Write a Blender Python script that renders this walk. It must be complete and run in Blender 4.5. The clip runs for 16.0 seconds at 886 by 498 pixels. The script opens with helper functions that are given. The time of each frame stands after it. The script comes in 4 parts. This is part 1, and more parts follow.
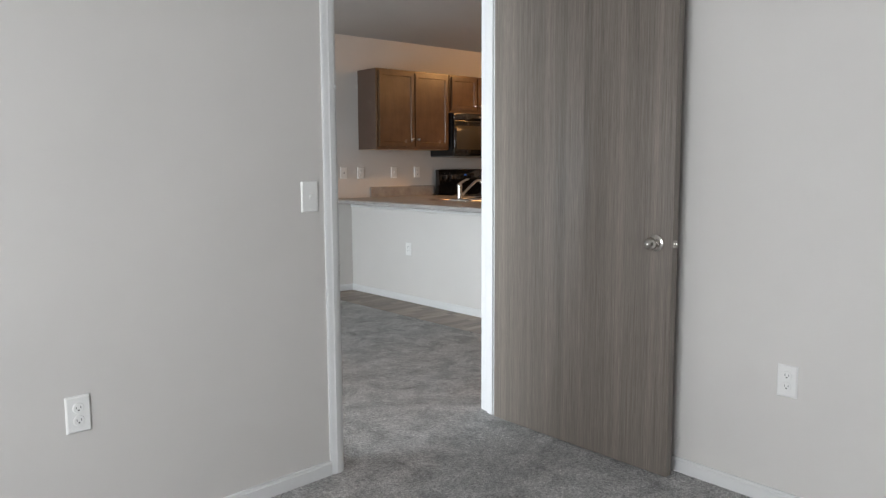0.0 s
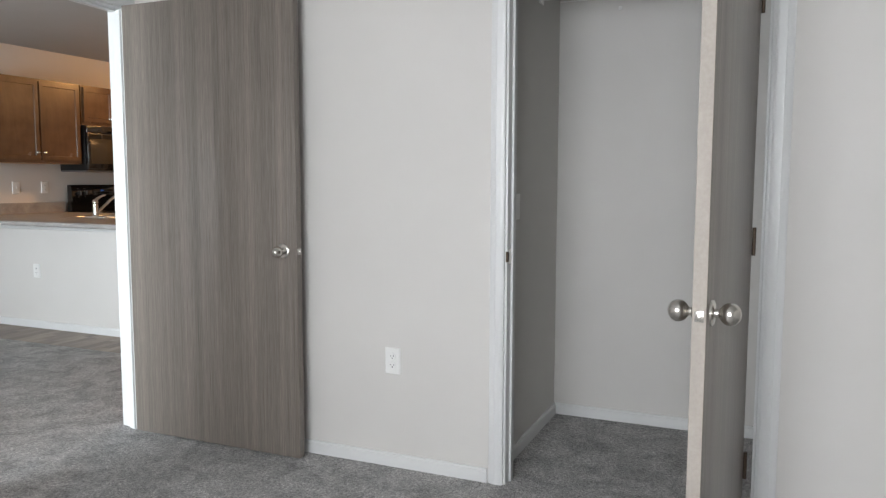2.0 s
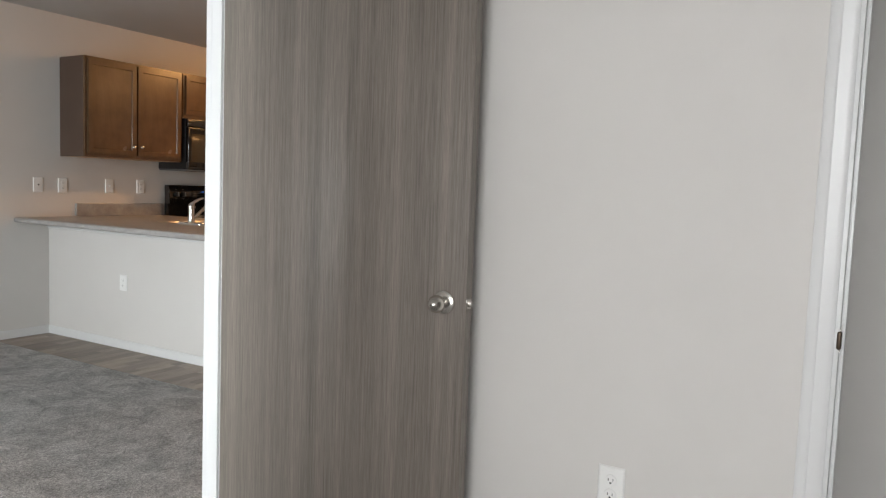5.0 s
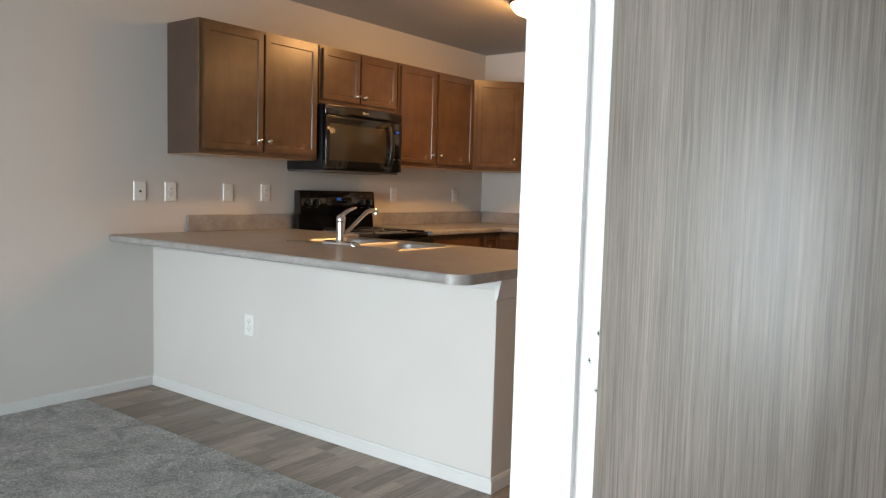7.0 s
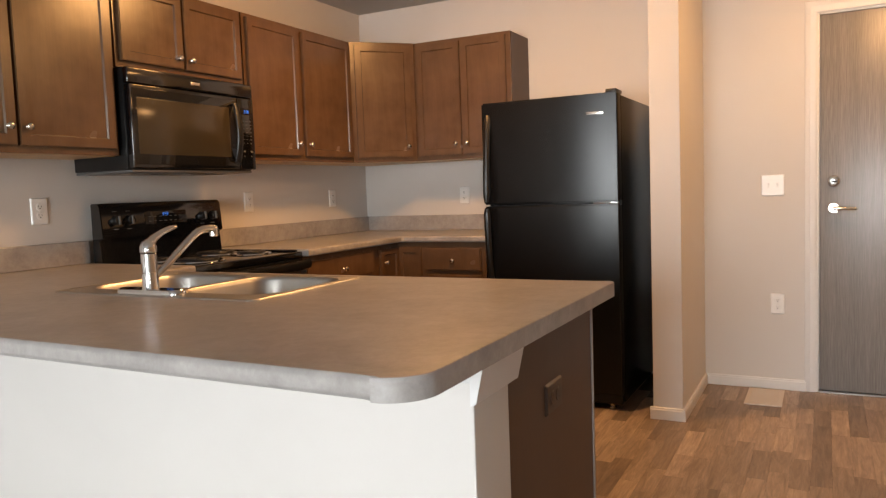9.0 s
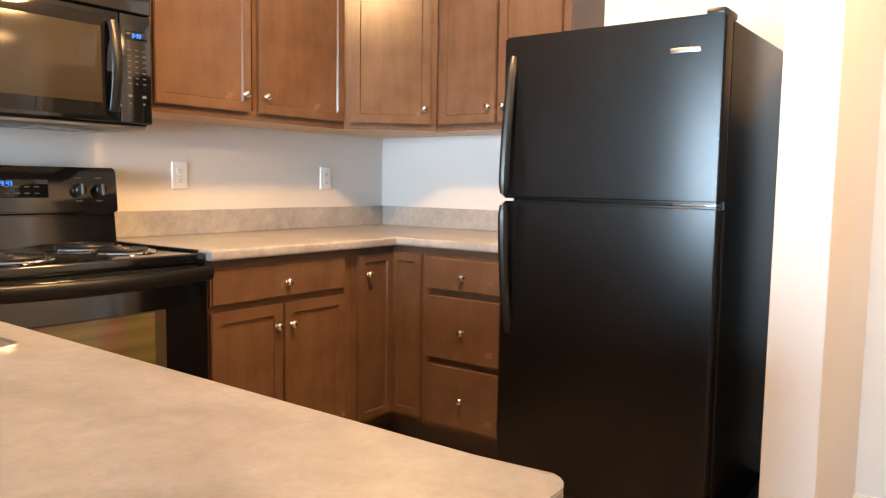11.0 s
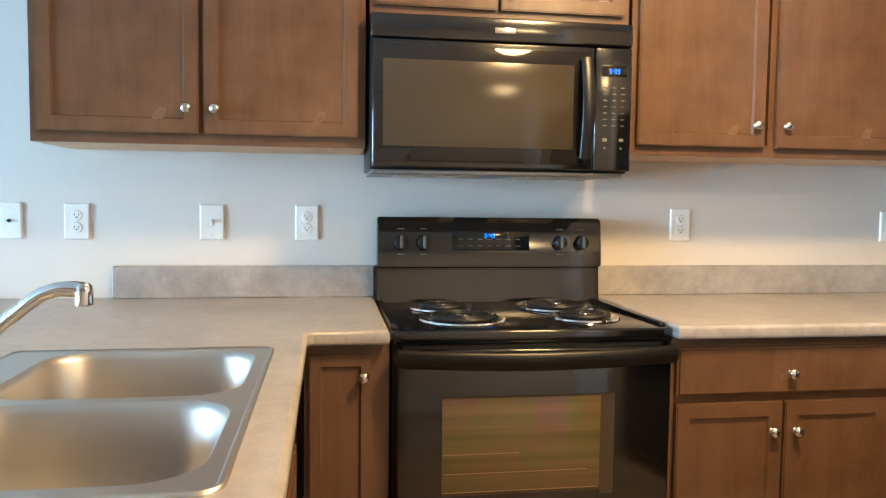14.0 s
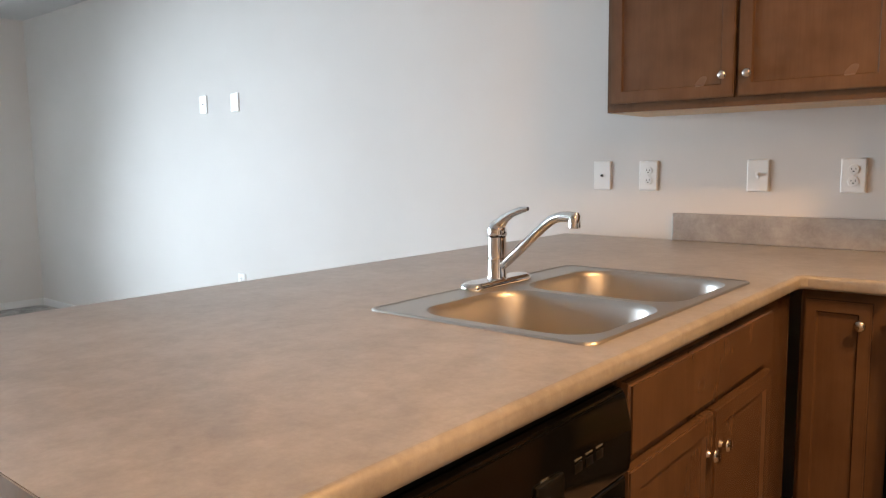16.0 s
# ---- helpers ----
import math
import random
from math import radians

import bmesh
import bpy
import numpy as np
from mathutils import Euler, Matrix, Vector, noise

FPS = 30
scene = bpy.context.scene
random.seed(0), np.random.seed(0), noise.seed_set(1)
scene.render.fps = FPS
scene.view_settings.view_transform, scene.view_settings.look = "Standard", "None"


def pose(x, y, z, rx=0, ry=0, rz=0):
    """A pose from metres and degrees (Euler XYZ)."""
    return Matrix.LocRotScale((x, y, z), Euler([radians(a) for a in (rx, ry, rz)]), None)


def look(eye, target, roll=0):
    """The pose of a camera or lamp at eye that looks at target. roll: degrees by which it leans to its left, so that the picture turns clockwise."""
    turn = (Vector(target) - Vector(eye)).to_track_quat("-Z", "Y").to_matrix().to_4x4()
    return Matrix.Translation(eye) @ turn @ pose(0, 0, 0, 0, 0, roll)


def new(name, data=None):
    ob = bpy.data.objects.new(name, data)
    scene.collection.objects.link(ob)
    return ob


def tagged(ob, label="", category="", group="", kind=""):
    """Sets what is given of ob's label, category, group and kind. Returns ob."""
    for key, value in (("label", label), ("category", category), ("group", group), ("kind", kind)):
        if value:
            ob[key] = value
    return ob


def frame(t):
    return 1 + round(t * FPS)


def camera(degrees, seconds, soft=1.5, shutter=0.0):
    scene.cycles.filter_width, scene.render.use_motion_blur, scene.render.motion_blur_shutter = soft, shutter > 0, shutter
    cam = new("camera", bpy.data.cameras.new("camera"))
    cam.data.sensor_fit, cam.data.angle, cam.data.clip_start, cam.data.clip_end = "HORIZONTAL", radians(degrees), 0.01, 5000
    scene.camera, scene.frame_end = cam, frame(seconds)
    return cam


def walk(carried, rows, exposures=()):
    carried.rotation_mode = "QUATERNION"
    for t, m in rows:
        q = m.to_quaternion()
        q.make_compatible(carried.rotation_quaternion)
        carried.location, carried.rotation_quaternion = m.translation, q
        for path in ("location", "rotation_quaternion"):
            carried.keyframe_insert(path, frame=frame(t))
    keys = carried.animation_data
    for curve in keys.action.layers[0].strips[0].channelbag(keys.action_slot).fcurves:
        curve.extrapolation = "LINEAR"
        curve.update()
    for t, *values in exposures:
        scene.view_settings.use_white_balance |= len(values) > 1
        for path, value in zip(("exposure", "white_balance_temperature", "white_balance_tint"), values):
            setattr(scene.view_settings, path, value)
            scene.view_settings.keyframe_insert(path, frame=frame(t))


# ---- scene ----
cam = camera(61.6, 16.0, soft=1.25)
PATH = [
    (0, (0.173, 0.251, 1.232), (1.469, 1.757, 1.007), -0.3),
    (0.5, (0.15, 0.16, 1.23), (1.706, 1.396, 1.011), -0.0),
    (1, (0.062, 0.093, 1.224), (1.781, 1.093, 1.017), 0.1),
    (1.5, (0.008, 0.028, 1.242), (1.813, 0.868, 1.045), 0.1),
    (2, (-0.023, -0.036, 1.238), (1.805, 0.752, 1.053), 0.1),
    (2.5, (-0.036, -0.06, 1.238), (1.793, 0.729, 1.068), 0.4),
    (3, (0.001, -0.01, 1.25), (1.824, 0.798, 1.097), 0.9),
    (3.2, (0.03, 0.035, 1.25), (1.852, 0.848, 1.104), 1.0),
    (5.3, (1.016, 1.077, 1.251), (2.702, 2.138, 1.071), 1.9),
    (5.5, (1.118, 1.261, 1.248), (2.78, 2.357, 1.058), 1.7),
    (6, (1.366, 1.612, 1.244), (2.979, 2.778, 1.046), 1.9),
    (6.5, (1.612, 1.982, 1.197), (3.19, 3.198, 1.017), 1.8),
    (7, (1.831, 2.365, 1.218), (3.415, 3.576, 1.057), 1.57),
    (7.5, (2.083, 2.72, 1.214), (3.712, 3.873, 1.087), 0.58),
    (8, (2.35, 3.031, 1.209), (4.07, 4.043, 1.07), -0.7),
    (8.5, (2.667, 3.215, 1.214), (4.41, 4.187, 1.086), -0.9),
    (9, (3.048, 3.377, 1.184), (4.819, 4.294, 1.028), -2.1),
    (9.2, (3.231, 3.4, 1.17), (5.013, 4.293, 1.011), -2.8),
    (11.3, (4.802, 3.683, 1.148), (6.295, 5.003, 0.976), 1.6),
    (11.5, (4.932, 3.704, 1.162), (6.352, 5.102, 0.991), 1.4),
    (12, (5.095, 3.772, 1.16), (6.472, 5.208, 0.961), 0.5),
    (12.5, (5.213, 3.907, 1.192), (6.562, 5.373, 1.012), 1.0),
    (13, (5.205, 3.935, 1.207), (6.321, 5.589, 1.077), 1.5),
    (13.5, (5.166, 3.933, 1.2), (5.954, 5.768, 1.104), 1.0),
    (14, (5.172, 3.897, 1.233), (5.48, 5.869, 1.106), 0.7),
    (14.5, (5.193, 3.925, 1.215), (4.93, 5.901, 1.053), 0.6),
    (15, (5.269, 4.001, 1.207), (4.431, 5.81, 1.046), 0.3),
    (15.5, (5.459, 3.901, 1.202), (4.348, 5.55, 0.989), 0.4),
    (16, (5.636, 3.64, 1.215), (4.365, 5.167, 0.986), -0.7),
]
LIGHT_SEEN = [(0, -0.22, 6650, 12), (0.7, -0.09, 6650, 12), (1.5, -0.03, 6650, 12), (3.2, -0.06, 6700, 12), (5.5, -0.18, 6950, 13), (6, 0.02, 6650, 11), (6.6, 0.24, 6550, 9), (7.1, -0.05, 6650, 9), (7.6, -0.23, 6800, 10), (8, 0.1, 7150, 11), (8.5, 0.2, 7150, 12), (9.2, 0.35, 7100, 15),
              (11.3, 1.75, 5350, 3), (12.5, 1.98, 5150, 3), (13.5, 1.82, 4750, -7), (14.5, 1.16, 5200, -4), (15, 0.82, 5800, 5), (15.5, 0.58, 6050, 8), (16, 0.77, 6100, 9)]
walk(cam, [(t, look(eye, target, roll)) for t, eye, target, roll in PATH], LIGHT_SEEN)

# ---------- world and lights ----------
NORTH, EAST, ENTRY_X, WEST, CEIL = 6.40, 7.69, 7.56, -1.33, 2.475
BED_E, BED_N, LIV_S = 2.76, 2.70, 2.81

world = bpy.data.worlds.new("sky")
scene.world = world
world.use_nodes = True
sky = world.node_tree.nodes.new("ShaderNodeTexSky")
sky.sky_type, sky.sun_disc = "NISHITA", False
sky.sun_elevation, sky.sun_rotation = radians(38), radians(200)
world.node_tree.links.new(sky.outputs["Color"], world.node_tree.nodes["Background"].inputs["Color"])
world.node_tree.nodes["Background"].inputs["Strength"].default_value = 0.1


def area_lamp(name, m, w, h, watts, colour):
    d = bpy.data.lights.new(name, "AREA")
    d.shape, d.size, d.size_y, d.energy, d.color = "RECTANGLE", w, h, watts, colour
    ob = new(name, d)
    ob.matrix_world = m
    return ob


def bulb_lamp(name, x, y, z, watts, colour, size):
    d = bpy.data.lights.new(name, "AREA")
    d.shape, d.size, d.energy, d.color = "DISK", size, watts, colour
    ob = new(name, d)
    ob.location = (x, y, z)
    return ob


DAY = (0.86, 0.94, 1.0)
WARM = (1.0, 0.56, 0.24)
KITCHEN_LAMP, ENTRY_LAMP = (6.15, 4.93), (6.68, 3.12)
area_lamp("bedroom_window_light", look((WEST - 0.02, 0.5, 1.42), (3, 0.6, 0.2)), 1.8, 1.4, 112, DAY)
area_lamp("living_door_light", look((WEST - 0.02, 4.1, 1.12), (3, 4.2, 0.55)), 2.0, 1.98, 100, (0.81, 0.925, 1.0)).data.spread = radians(108)
bulb_lamp("kitchen_bulb", KITCHEN_LAMP[0], KITCHEN_LAMP[1], CEIL - 0.06, 11.5, WARM, 0.3)
bulb_lamp("entry_bulb", ENTRY_LAMP[0], ENTRY_LAMP[1], CEIL - 0.06, 15.5, WARM, 0.3)


# ---------- materials ----------
def mat(name, colour, rough=0.5, metal=0.0, spec=None):
    m = bpy.data.materials.new(name)
    m.use_nodes = True
    b = m.node_tree.nodes["Principled BSDF"]
    b.inputs["Base Color"].default_value = (*colour, 1)
    b.inputs["Roughness"].default_value = rough
    b.inputs["Metallic"].default_value = metal
    if spec is not None:
        b.inputs["Specular IOR Level"].default_value = spec
    return m


def node(m, kind, **values):
    n = m.node_tree.nodes.new(kind)
    for key, value in values.items():
        n.inputs[key.replace("_", " ")].default_value = value
    return n


def wire(m, a, b):
    m.node_tree.links.new(a, b)


def coords(m, scale=(1, 1, 1)):
    t = m.node_tree.nodes.new("ShaderNodeTexCoord")
    p = node(m, "ShaderNodeMapping")
    p.inputs["Scale"].default_value = scale
    wire(m, t.outputs["Object"], p.inputs["Vector"])
    return p.outputs["Vector"]


def noise_of(m, vector, scale, detail=4, rough=0.55, distort=0.0):
    n = node(m, "ShaderNodeTexNoise", Scale=scale, Detail=detail, Roughness=rough, Distortion=distort)
    wire(m, vector, n.inputs["Vector"])
    return n.outputs["Fac"]


def ramp(m, fac, *stops):
    r = m.node_tree.nodes.new("ShaderNodeValToRGB")
    e = r.color_ramp.elements
    while len(e) < len(stops):
        e.new(0.5)
    for el, (pos, c) in zip(e, stops):
        el.position, el.color = pos, (*c, 1)
    wire(m, fac, r.inputs["Fac"])
    return r.outputs["Color"]


def mix(m, fac, a, b, blend="MIX"):
    n = m.node_tree.nodes.new("ShaderNodeMix")
    n.data_type, n.blend_type = "RGBA", blend
    if isinstance(fac, float):
        n.inputs[0].default_value = fac
    else:
        wire(m, fac, n.inputs[0])
    for socket, v in ((n.inputs[6], a), (n.inputs[7], b)):
        if isinstance(v, tuple):
            socket.default_value = (*v, 1)
        else:
            wire(m, v, socket)
    return n.outputs[2]


def base(m, colour=None, rough=None):
    b = m.node_tree.nodes["Principled BSDF"]
    if colour is not None:
        wire(m, colour, b.inputs["Base Color"])
    if rough is not None:
        wire(m, rough, b.inputs["Roughness"])


def span(m, fac, lo, hi):
    n = node(m, "ShaderNodeMapRange")
    n.inputs["To Min"].default_value, n.inputs["To Max"].default_value = lo, hi
    wire(m, fac, n.inputs["Value"])
    return n.outputs["Result"]


def bump(m, height, strength, distance):
    n = node(m, "ShaderNodeBump", Strength=strength, Distance=distance)
    wire(m, height, n.inputs["Height"])
    wire(m, n.outputs["Normal"], m.node_tree.nodes["Principled BSDF"].inputs["Normal"])


def wall_paint(name, colour, grain=1.0):
    m = mat(name, colour, 0.75)
    v = coords(m)
    big = noise_of(m, v, 1.3, 3)
    c = tuple(k * 0.97 for k in colour), tuple(min(1, k * 1.02) for k in colour)
    base(m, ramp(m, big, (0.3, c[0]), (0.7, c[1])), span(m, noise_of(m, v, 9), 0.62, 0.8))
    bump(m, noise_of(m, v, 160, 3), 0.12 * grain, 0.002)
    return m


WALL = wall_paint("greige wall paint", (0.60, 0.575, 0.545))
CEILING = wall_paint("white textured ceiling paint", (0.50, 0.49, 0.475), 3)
TRIM = mat("white semi-gloss trim paint", (0.655, 0.65, 0.64), 0.32)
base(TRIM, None, span(TRIM, noise_of(TRIM, coords(TRIM), 14), 0.29, 0.42))
PLATE = mat("white plastic", (0.77, 0.76, 0.735), 0.32)
SLOT = mat("dark slot", (0.02, 0.02, 0.02), 0.6)


def carpet_material():
    m = mat("grey cut-pile carpet", (0.25, 0.24, 0.23), 0.95, spec=0.1)
    v = coords(m)
    patch = noise_of(m, v, 6.5, 4, 0.62, 0.8)
    tuft = noise_of(m, v, 210, 2, 0.75)
    fleck = noise_of(m, v, 85, 3, 0.75)
    c = mix(m, 0.85, ramp(m, patch, (0.36, (0.36, 0.348, 0.34)), (0.62, (0.535, 0.52, 0.508))),
            ramp(m, tuft, (0.36, (0.4, 0.4, 0.4)), (0.64, (1.6, 1.6, 1.6))), "MULTIPLY")
    c = mix(m, 0.75, c, ramp(m, fleck, (0.34, (0.56, 0.56, 0.56)), (0.66, (1.46, 1.46, 1.46))), "MULTIPLY")
    base(m, c)
    h = node(m, "ShaderNodeMath")
    h.operation = "ADD"
    wire(m, tuft, h.inputs[0])
    wire(m, fleck, h.inputs[1])
    bump(m, h.outputs[0], 0.9, 0.012)
    return m


CARPET = carpet_material()


def vinyl_material():
    m = mat("brown-grey wood-look vinyl", (0.16, 0.12, 0.09), 0.42)
    info = m.node_tree.nodes.new("ShaderNodeObjectInfo")
    v = coords(m, (1.6, 14, 14))
    off = m.node_tree.nodes.new("ShaderNodeVectorMath")
    off.operation = "ADD"
    wire(m, v, off.inputs[0])
    k = node(m, "ShaderNodeMath")
    k.operation = "MULTIPLY"
    k.inputs[1].default_value = 57.0
    wire(m, info.outputs["Random"], k.inputs[0])
    wire(m, k.outputs[0], off.inputs[1])
    grain = noise_of(m, off.outputs[0], 2.2, 6, 0.65, 1.2)
    fine = noise_of(m, off.outputs[0], 9, 4, 0.7, 0.3)
    tone = ramp(m, info.outputs["Random"], (0.0, (0.19, 0.150, 0.122)), (0.3, (0.25, 0.198, 0.162)), (0.7, (0.32, 0.254, 0.208)), (1.0, (0.40, 0.32, 0.262)))
    c = mix(m, 0.75, tone, ramp(m, grain, (0.3, (0.45, 0.42, 0.40)), (0.7, (1.25, 1.2, 1.15))), "MULTIPLY")
    c = mix(m, 0.5, c, ramp(m, fine, (0.35, (0.6, 0.6, 0.6)), (0.65, (1.2, 1.2, 1.2))), "MULTIPLY")
    base(m, c, span(m, fine, 0.34, 0.52))
    bump(m, fine, 0.08, 0.001)
    return m


VINYL = vinyl_material()
JOINT = mat("dark plank joint", (0.05, 0.04, 0.032), 0.7)


def door_laminate(name, dark, light):
    m = mat(name, light, 0.4)
    fine = noise_of(m, coords(m, (240, 240, 2.5)), 1.0, 5, 0.75, 0.0)
    band = noise_of(m, coords(m, (26, 26, 0.25)), 1.0, 4, 0.6)
    pore = noise_of(m, coords(m, (520, 520, 9)), 1.0, 3, 0.7)
    c = mix(m, 0.5, ramp(m, band, (0.3, dark), (0.68, light)), ramp(m, fine, (0.36, dark), (0.6, light)))
    c = mix(m, 0.65, c, ramp(m, pore, (0.4, (0.66, 0.65, 0.64)), (0.58, (1.12, 1.11, 1.10))), "MULTIPLY")
    base(m, c, span(m, fine, 0.27, 0.38))
    bump(m, pore, 0.1, 0.0006)
    return m


DOOR = door_laminate("grey-brown wood-grain laminate", (0.104, 0.087, 0.073), (0.246, 0.211, 0.181))
ENTRY_DOOR = door_laminate("grey wood-grain entry laminate", (0.17, 0.155, 0.145), (0.245, 0.225, 0.21))
DOOR_EDGE = mat("unfinished particle edge", (0.36, 0.30, 0.25), 0.7)
base(DOOR_EDGE, ramp(DOOR_EDGE, noise_of(DOOR_EDGE, coords(DOOR_EDGE), 90, 4, 0.7), (0.3, (0.31, 0.27, 0.235)), (0.7, (0.37, 0.325, 0.285))))


def cabinet_wood(name, dark, light, rough):
    m = mat(name, light, 0.35)
    v = coords(m, (14, 14, 1.6))
    grain = noise_of(m, v, 2.6, 5, 0.6, 0.5)
    blotch = noise_of(m, coords(m), 5, 3, 0.6)
    pore = noise_of(m, coords(m, (200, 200, 9)), 1.0, 3, 0.6)
    c = mix(m, 0.72, ramp(m, grain, (0.25, dark), (0.75, light)), ramp(m, blotch, (0.3, dark), (0.7, light)))
    c = mix(m, 0.2, c, ramp(m, pore, (0.35, (0.78, 0.76, 0.74)), (0.6, (1.06, 1.05, 1.04))), "MULTIPLY")
    base(m, c, span(m, blotch, rough, rough + 0.1))
    bump(m, pore, 0.05, 0.0005)
    m.node_tree.nodes["Principled BSDF"].inputs["Specular IOR Level"].default_value = 0.5
    return m


WOOD = cabinet_wood("brown stained maple", (0.088, 0.047, 0.0255), (0.140, 0.0785, 0.0415), 0.2)
WOOD_DARK = cabinet_wood("dark brown cabinet side laminate", (0.072, 0.042, 0.029), (0.092, 0.055, 0.038), 0.42)
BIRCH = mat("pale birch underside", (0.55, 0.38, 0.20), 0.5)
base(BIRCH, ramp(BIRCH, noise_of(BIRCH, coords(BIRCH, (3, 40, 3)), 2, 4), (0.3, (0.46, 0.30, 0.15)), (0.7, (0.62, 0.44, 0.25))))


def counter_material():
    m = mat("grey-taupe stone-look laminate", (0.3, 0.26, 0.22), 0.3)
    v = coords(m)
    a = noise_of(m, coords(m, (1.0, 0.62, 1.0)), 7.5, 6, 0.62, 0.35)
    b = noise_of(m, v, 24, 5, 0.68, 0.3)
    s = noise_of(m, v, 90, 3, 0.7)
    c = mix(m, 0.36, ramp(m, a, (0.34, (0.258, 0.241, 0.231)), (0.52, (0.343, 0.322, 0.307)), (0.68, (0.419, 0.397, 0.383))),
            ramp(m, b, (0.34, (0.244, 0.225, 0.214)), (0.5, (0.341, 0.320, 0.302)), (0.68, (0.458, 0.433, 0.414))))
    c = mix(m, 0.2, c, ramp(m, s, (0.35, (0.75, 0.74, 0.73)), (0.65, (1.15, 1.15, 1.14))), "MULTIPLY")
    base(m, c, span(m, a, 0.285, 0.37))
    bump(m, s, 0.05, 0.0006)
    return m


COUNTER = counter_material()


def steel(name, colour, rough, streak):
    m = mat(name, colour, rough, 1.0)
    n = noise_of(m, coords(m, streak), 1.0, 3, 0.6)
    base(m, None, span(m, n, rough - 0.06, rough + 0.08))
    bump(m, n, 0.03, 0.0003)
    return m


SINK_STEEL = steel("brushed stainless steel", (0.54, 0.52, 0.49), 0.39, (3, 3, 3))
NICKEL = steel("satin nickel", (0.62, 0.59, 0.55), 0.225, (60, 60, 60))
HINGE = steel("pale satin hinge plate", (0.66, 0.66, 0.65), 0.5, (40, 40, 40))
CHROME = mat("polished chrome", (0.78, 0.78, 0.78), 0.06, 1.0)
BLACK = mat("gloss black enamel", (0.004, 0.004, 0.0045), 0.1, spec=1.0)
base(BLACK, None, span(BLACK, noise_of(BLACK, coords(BLACK), 6), 0.07, 0.14))
FRIDGE_BLACK = mat("black textured appliance paint", (0.005, 0.005, 0.0055), 0.26, spec=0.32)
bump(FRIDGE_BLACK, noise_of(FRIDGE_BLACK, coords(FRIDGE_BLACK), 900, 2), 0.1, 0.0004)
BLACK_PLASTIC = mat("black plastic", (0.007, 0.007, 0.007), 0.34, spec=0.4)
HANDLE_BLACK = mat("satin black handle", (0.006, 0.006, 0.006), 0.3, spec=0.2)
GLASS_BLACK = mat("tinted appliance glass", (0.012, 0.011, 0.010), 0.04)
# Dark glass; its tan is a reflection of the room put into the colour.
WINDOW_REFLECTION = mat("dark window with tan reflection in its colour", (0.046, 0.036, 0.022), 0.13)
OVEN_GLASS = mat("coated oven window", (0.10, 0.075, 0.04), 0.06)
base(OVEN_GLASS, mix(OVEN_GLASS, 0.5, ramp(OVEN_GLASS, noise_of(OVEN_GLASS, coords(OVEN_GLASS, (5, 5, 3)), 1.0, 2), (0.35, (0.15, 0.095, 0.04)), (0.5, (0.115, 0.115, 0.03)), (0.65, (0.16, 0.052, 0.078))),
                     ramp(OVEN_GLASS, noise_of(OVEN_GLASS, coords(OVEN_GLASS, (0.6, 0.6, 45)), 1.0, 3), (0.35, (0.055, 0.043, 0.024)), (0.65, (0.135, 0.095, 0.055)))))
RACK = mat("dull tan oven rack wire", (0.30, 0.20, 0.10), 0.4, 0.5)
COIL = mat("dark heating coil", (0.02, 0.02, 0.021), 0.45, 0.6)
MARK = mat("pale grey print", (0.12, 0.12, 0.115), 0.5)
FROST = mat("frosted dome glass", (0.9, 0.86, 0.78), 0.4)
FROST.node_tree.nodes["Principled BSDF"].inputs["Emission Color"].default_value = (1.0, 0.49, 0.155, 1)
FROST.node_tree.nodes["Principled BSDF"].inputs["Emission Strength"].default_value = 50.0
FROST_DIM = FROST.copy()
FROST_DIM.name = "dim frosted dome glass"
FROST_DIM.node_tree.nodes["Principled BSDF"].inputs["Emission Strength"].default_value = 11.0
BRONZE = mat("brushed bronze rim", (0.10, 0.07, 0.05), 0.35, 0.8)
CLOCK = mat("blue clock digits", (0.02, 0.1, 0.5), 0.4)
CLOCK.node_tree.nodes["Principled BSDF"].inputs["Emission Color"].default_value = (0.04, 0.26, 1.0, 1)
CLOCK.node_tree.nodes["Principled BSDF"].inputs["Emission Strength"].default_value = 0.6
GLASS = mat("window glass", (1, 1, 1), 0.0)
GLASS.node_tree.nodes["Principled BSDF"].inputs["Transmission Weight"].default_value = 1.0
GRASS = mat("mown lawn", (0.06, 0.10, 0.03), 0.9)
base(GRASS, ramp(GRASS, noise_of(GRASS, coords(GRASS), 3, 5), (0.3, (0.045, 0.08, 0.025)), (0.7, (0.09, 0.12, 0.045))))


# ---------- mesh helpers ----------
def box(bm, x0, x1, y0, y1, z0, z1, bevel=0.0, segs=2):
    r = bmesh.ops.create_cube(bm, size=1)
    vs = r["verts"]
    for v in vs:
        v.co = Vector((x0 + (v.co.x + 0.5) * (x1 - x0), y0 + (v.co.y + 0.5) * (y1 - y0), z0 + (v.co.z + 0.5) * (z1 - z0)))
    if bevel:
        es = list({e for v in vs for e in v.link_edges})
        bmesh.ops.bevel(bm, geom=es, offset=bevel, segments=segs, affect="EDGES", profile=0.5, clamp_overlap=True)
    return bm


def boxes(*rows, bevel=0.0):
    bm = bmesh.new()
    for r in rows:
        box(bm, *r, bevel=bevel)
    return bm


def block(x0, x1, y0, y1, z0, z1, bevel=0.0, segs=2):
    return box(bmesh.new(), x0, x1, y0, y1, z0, z1, bevel, segs)


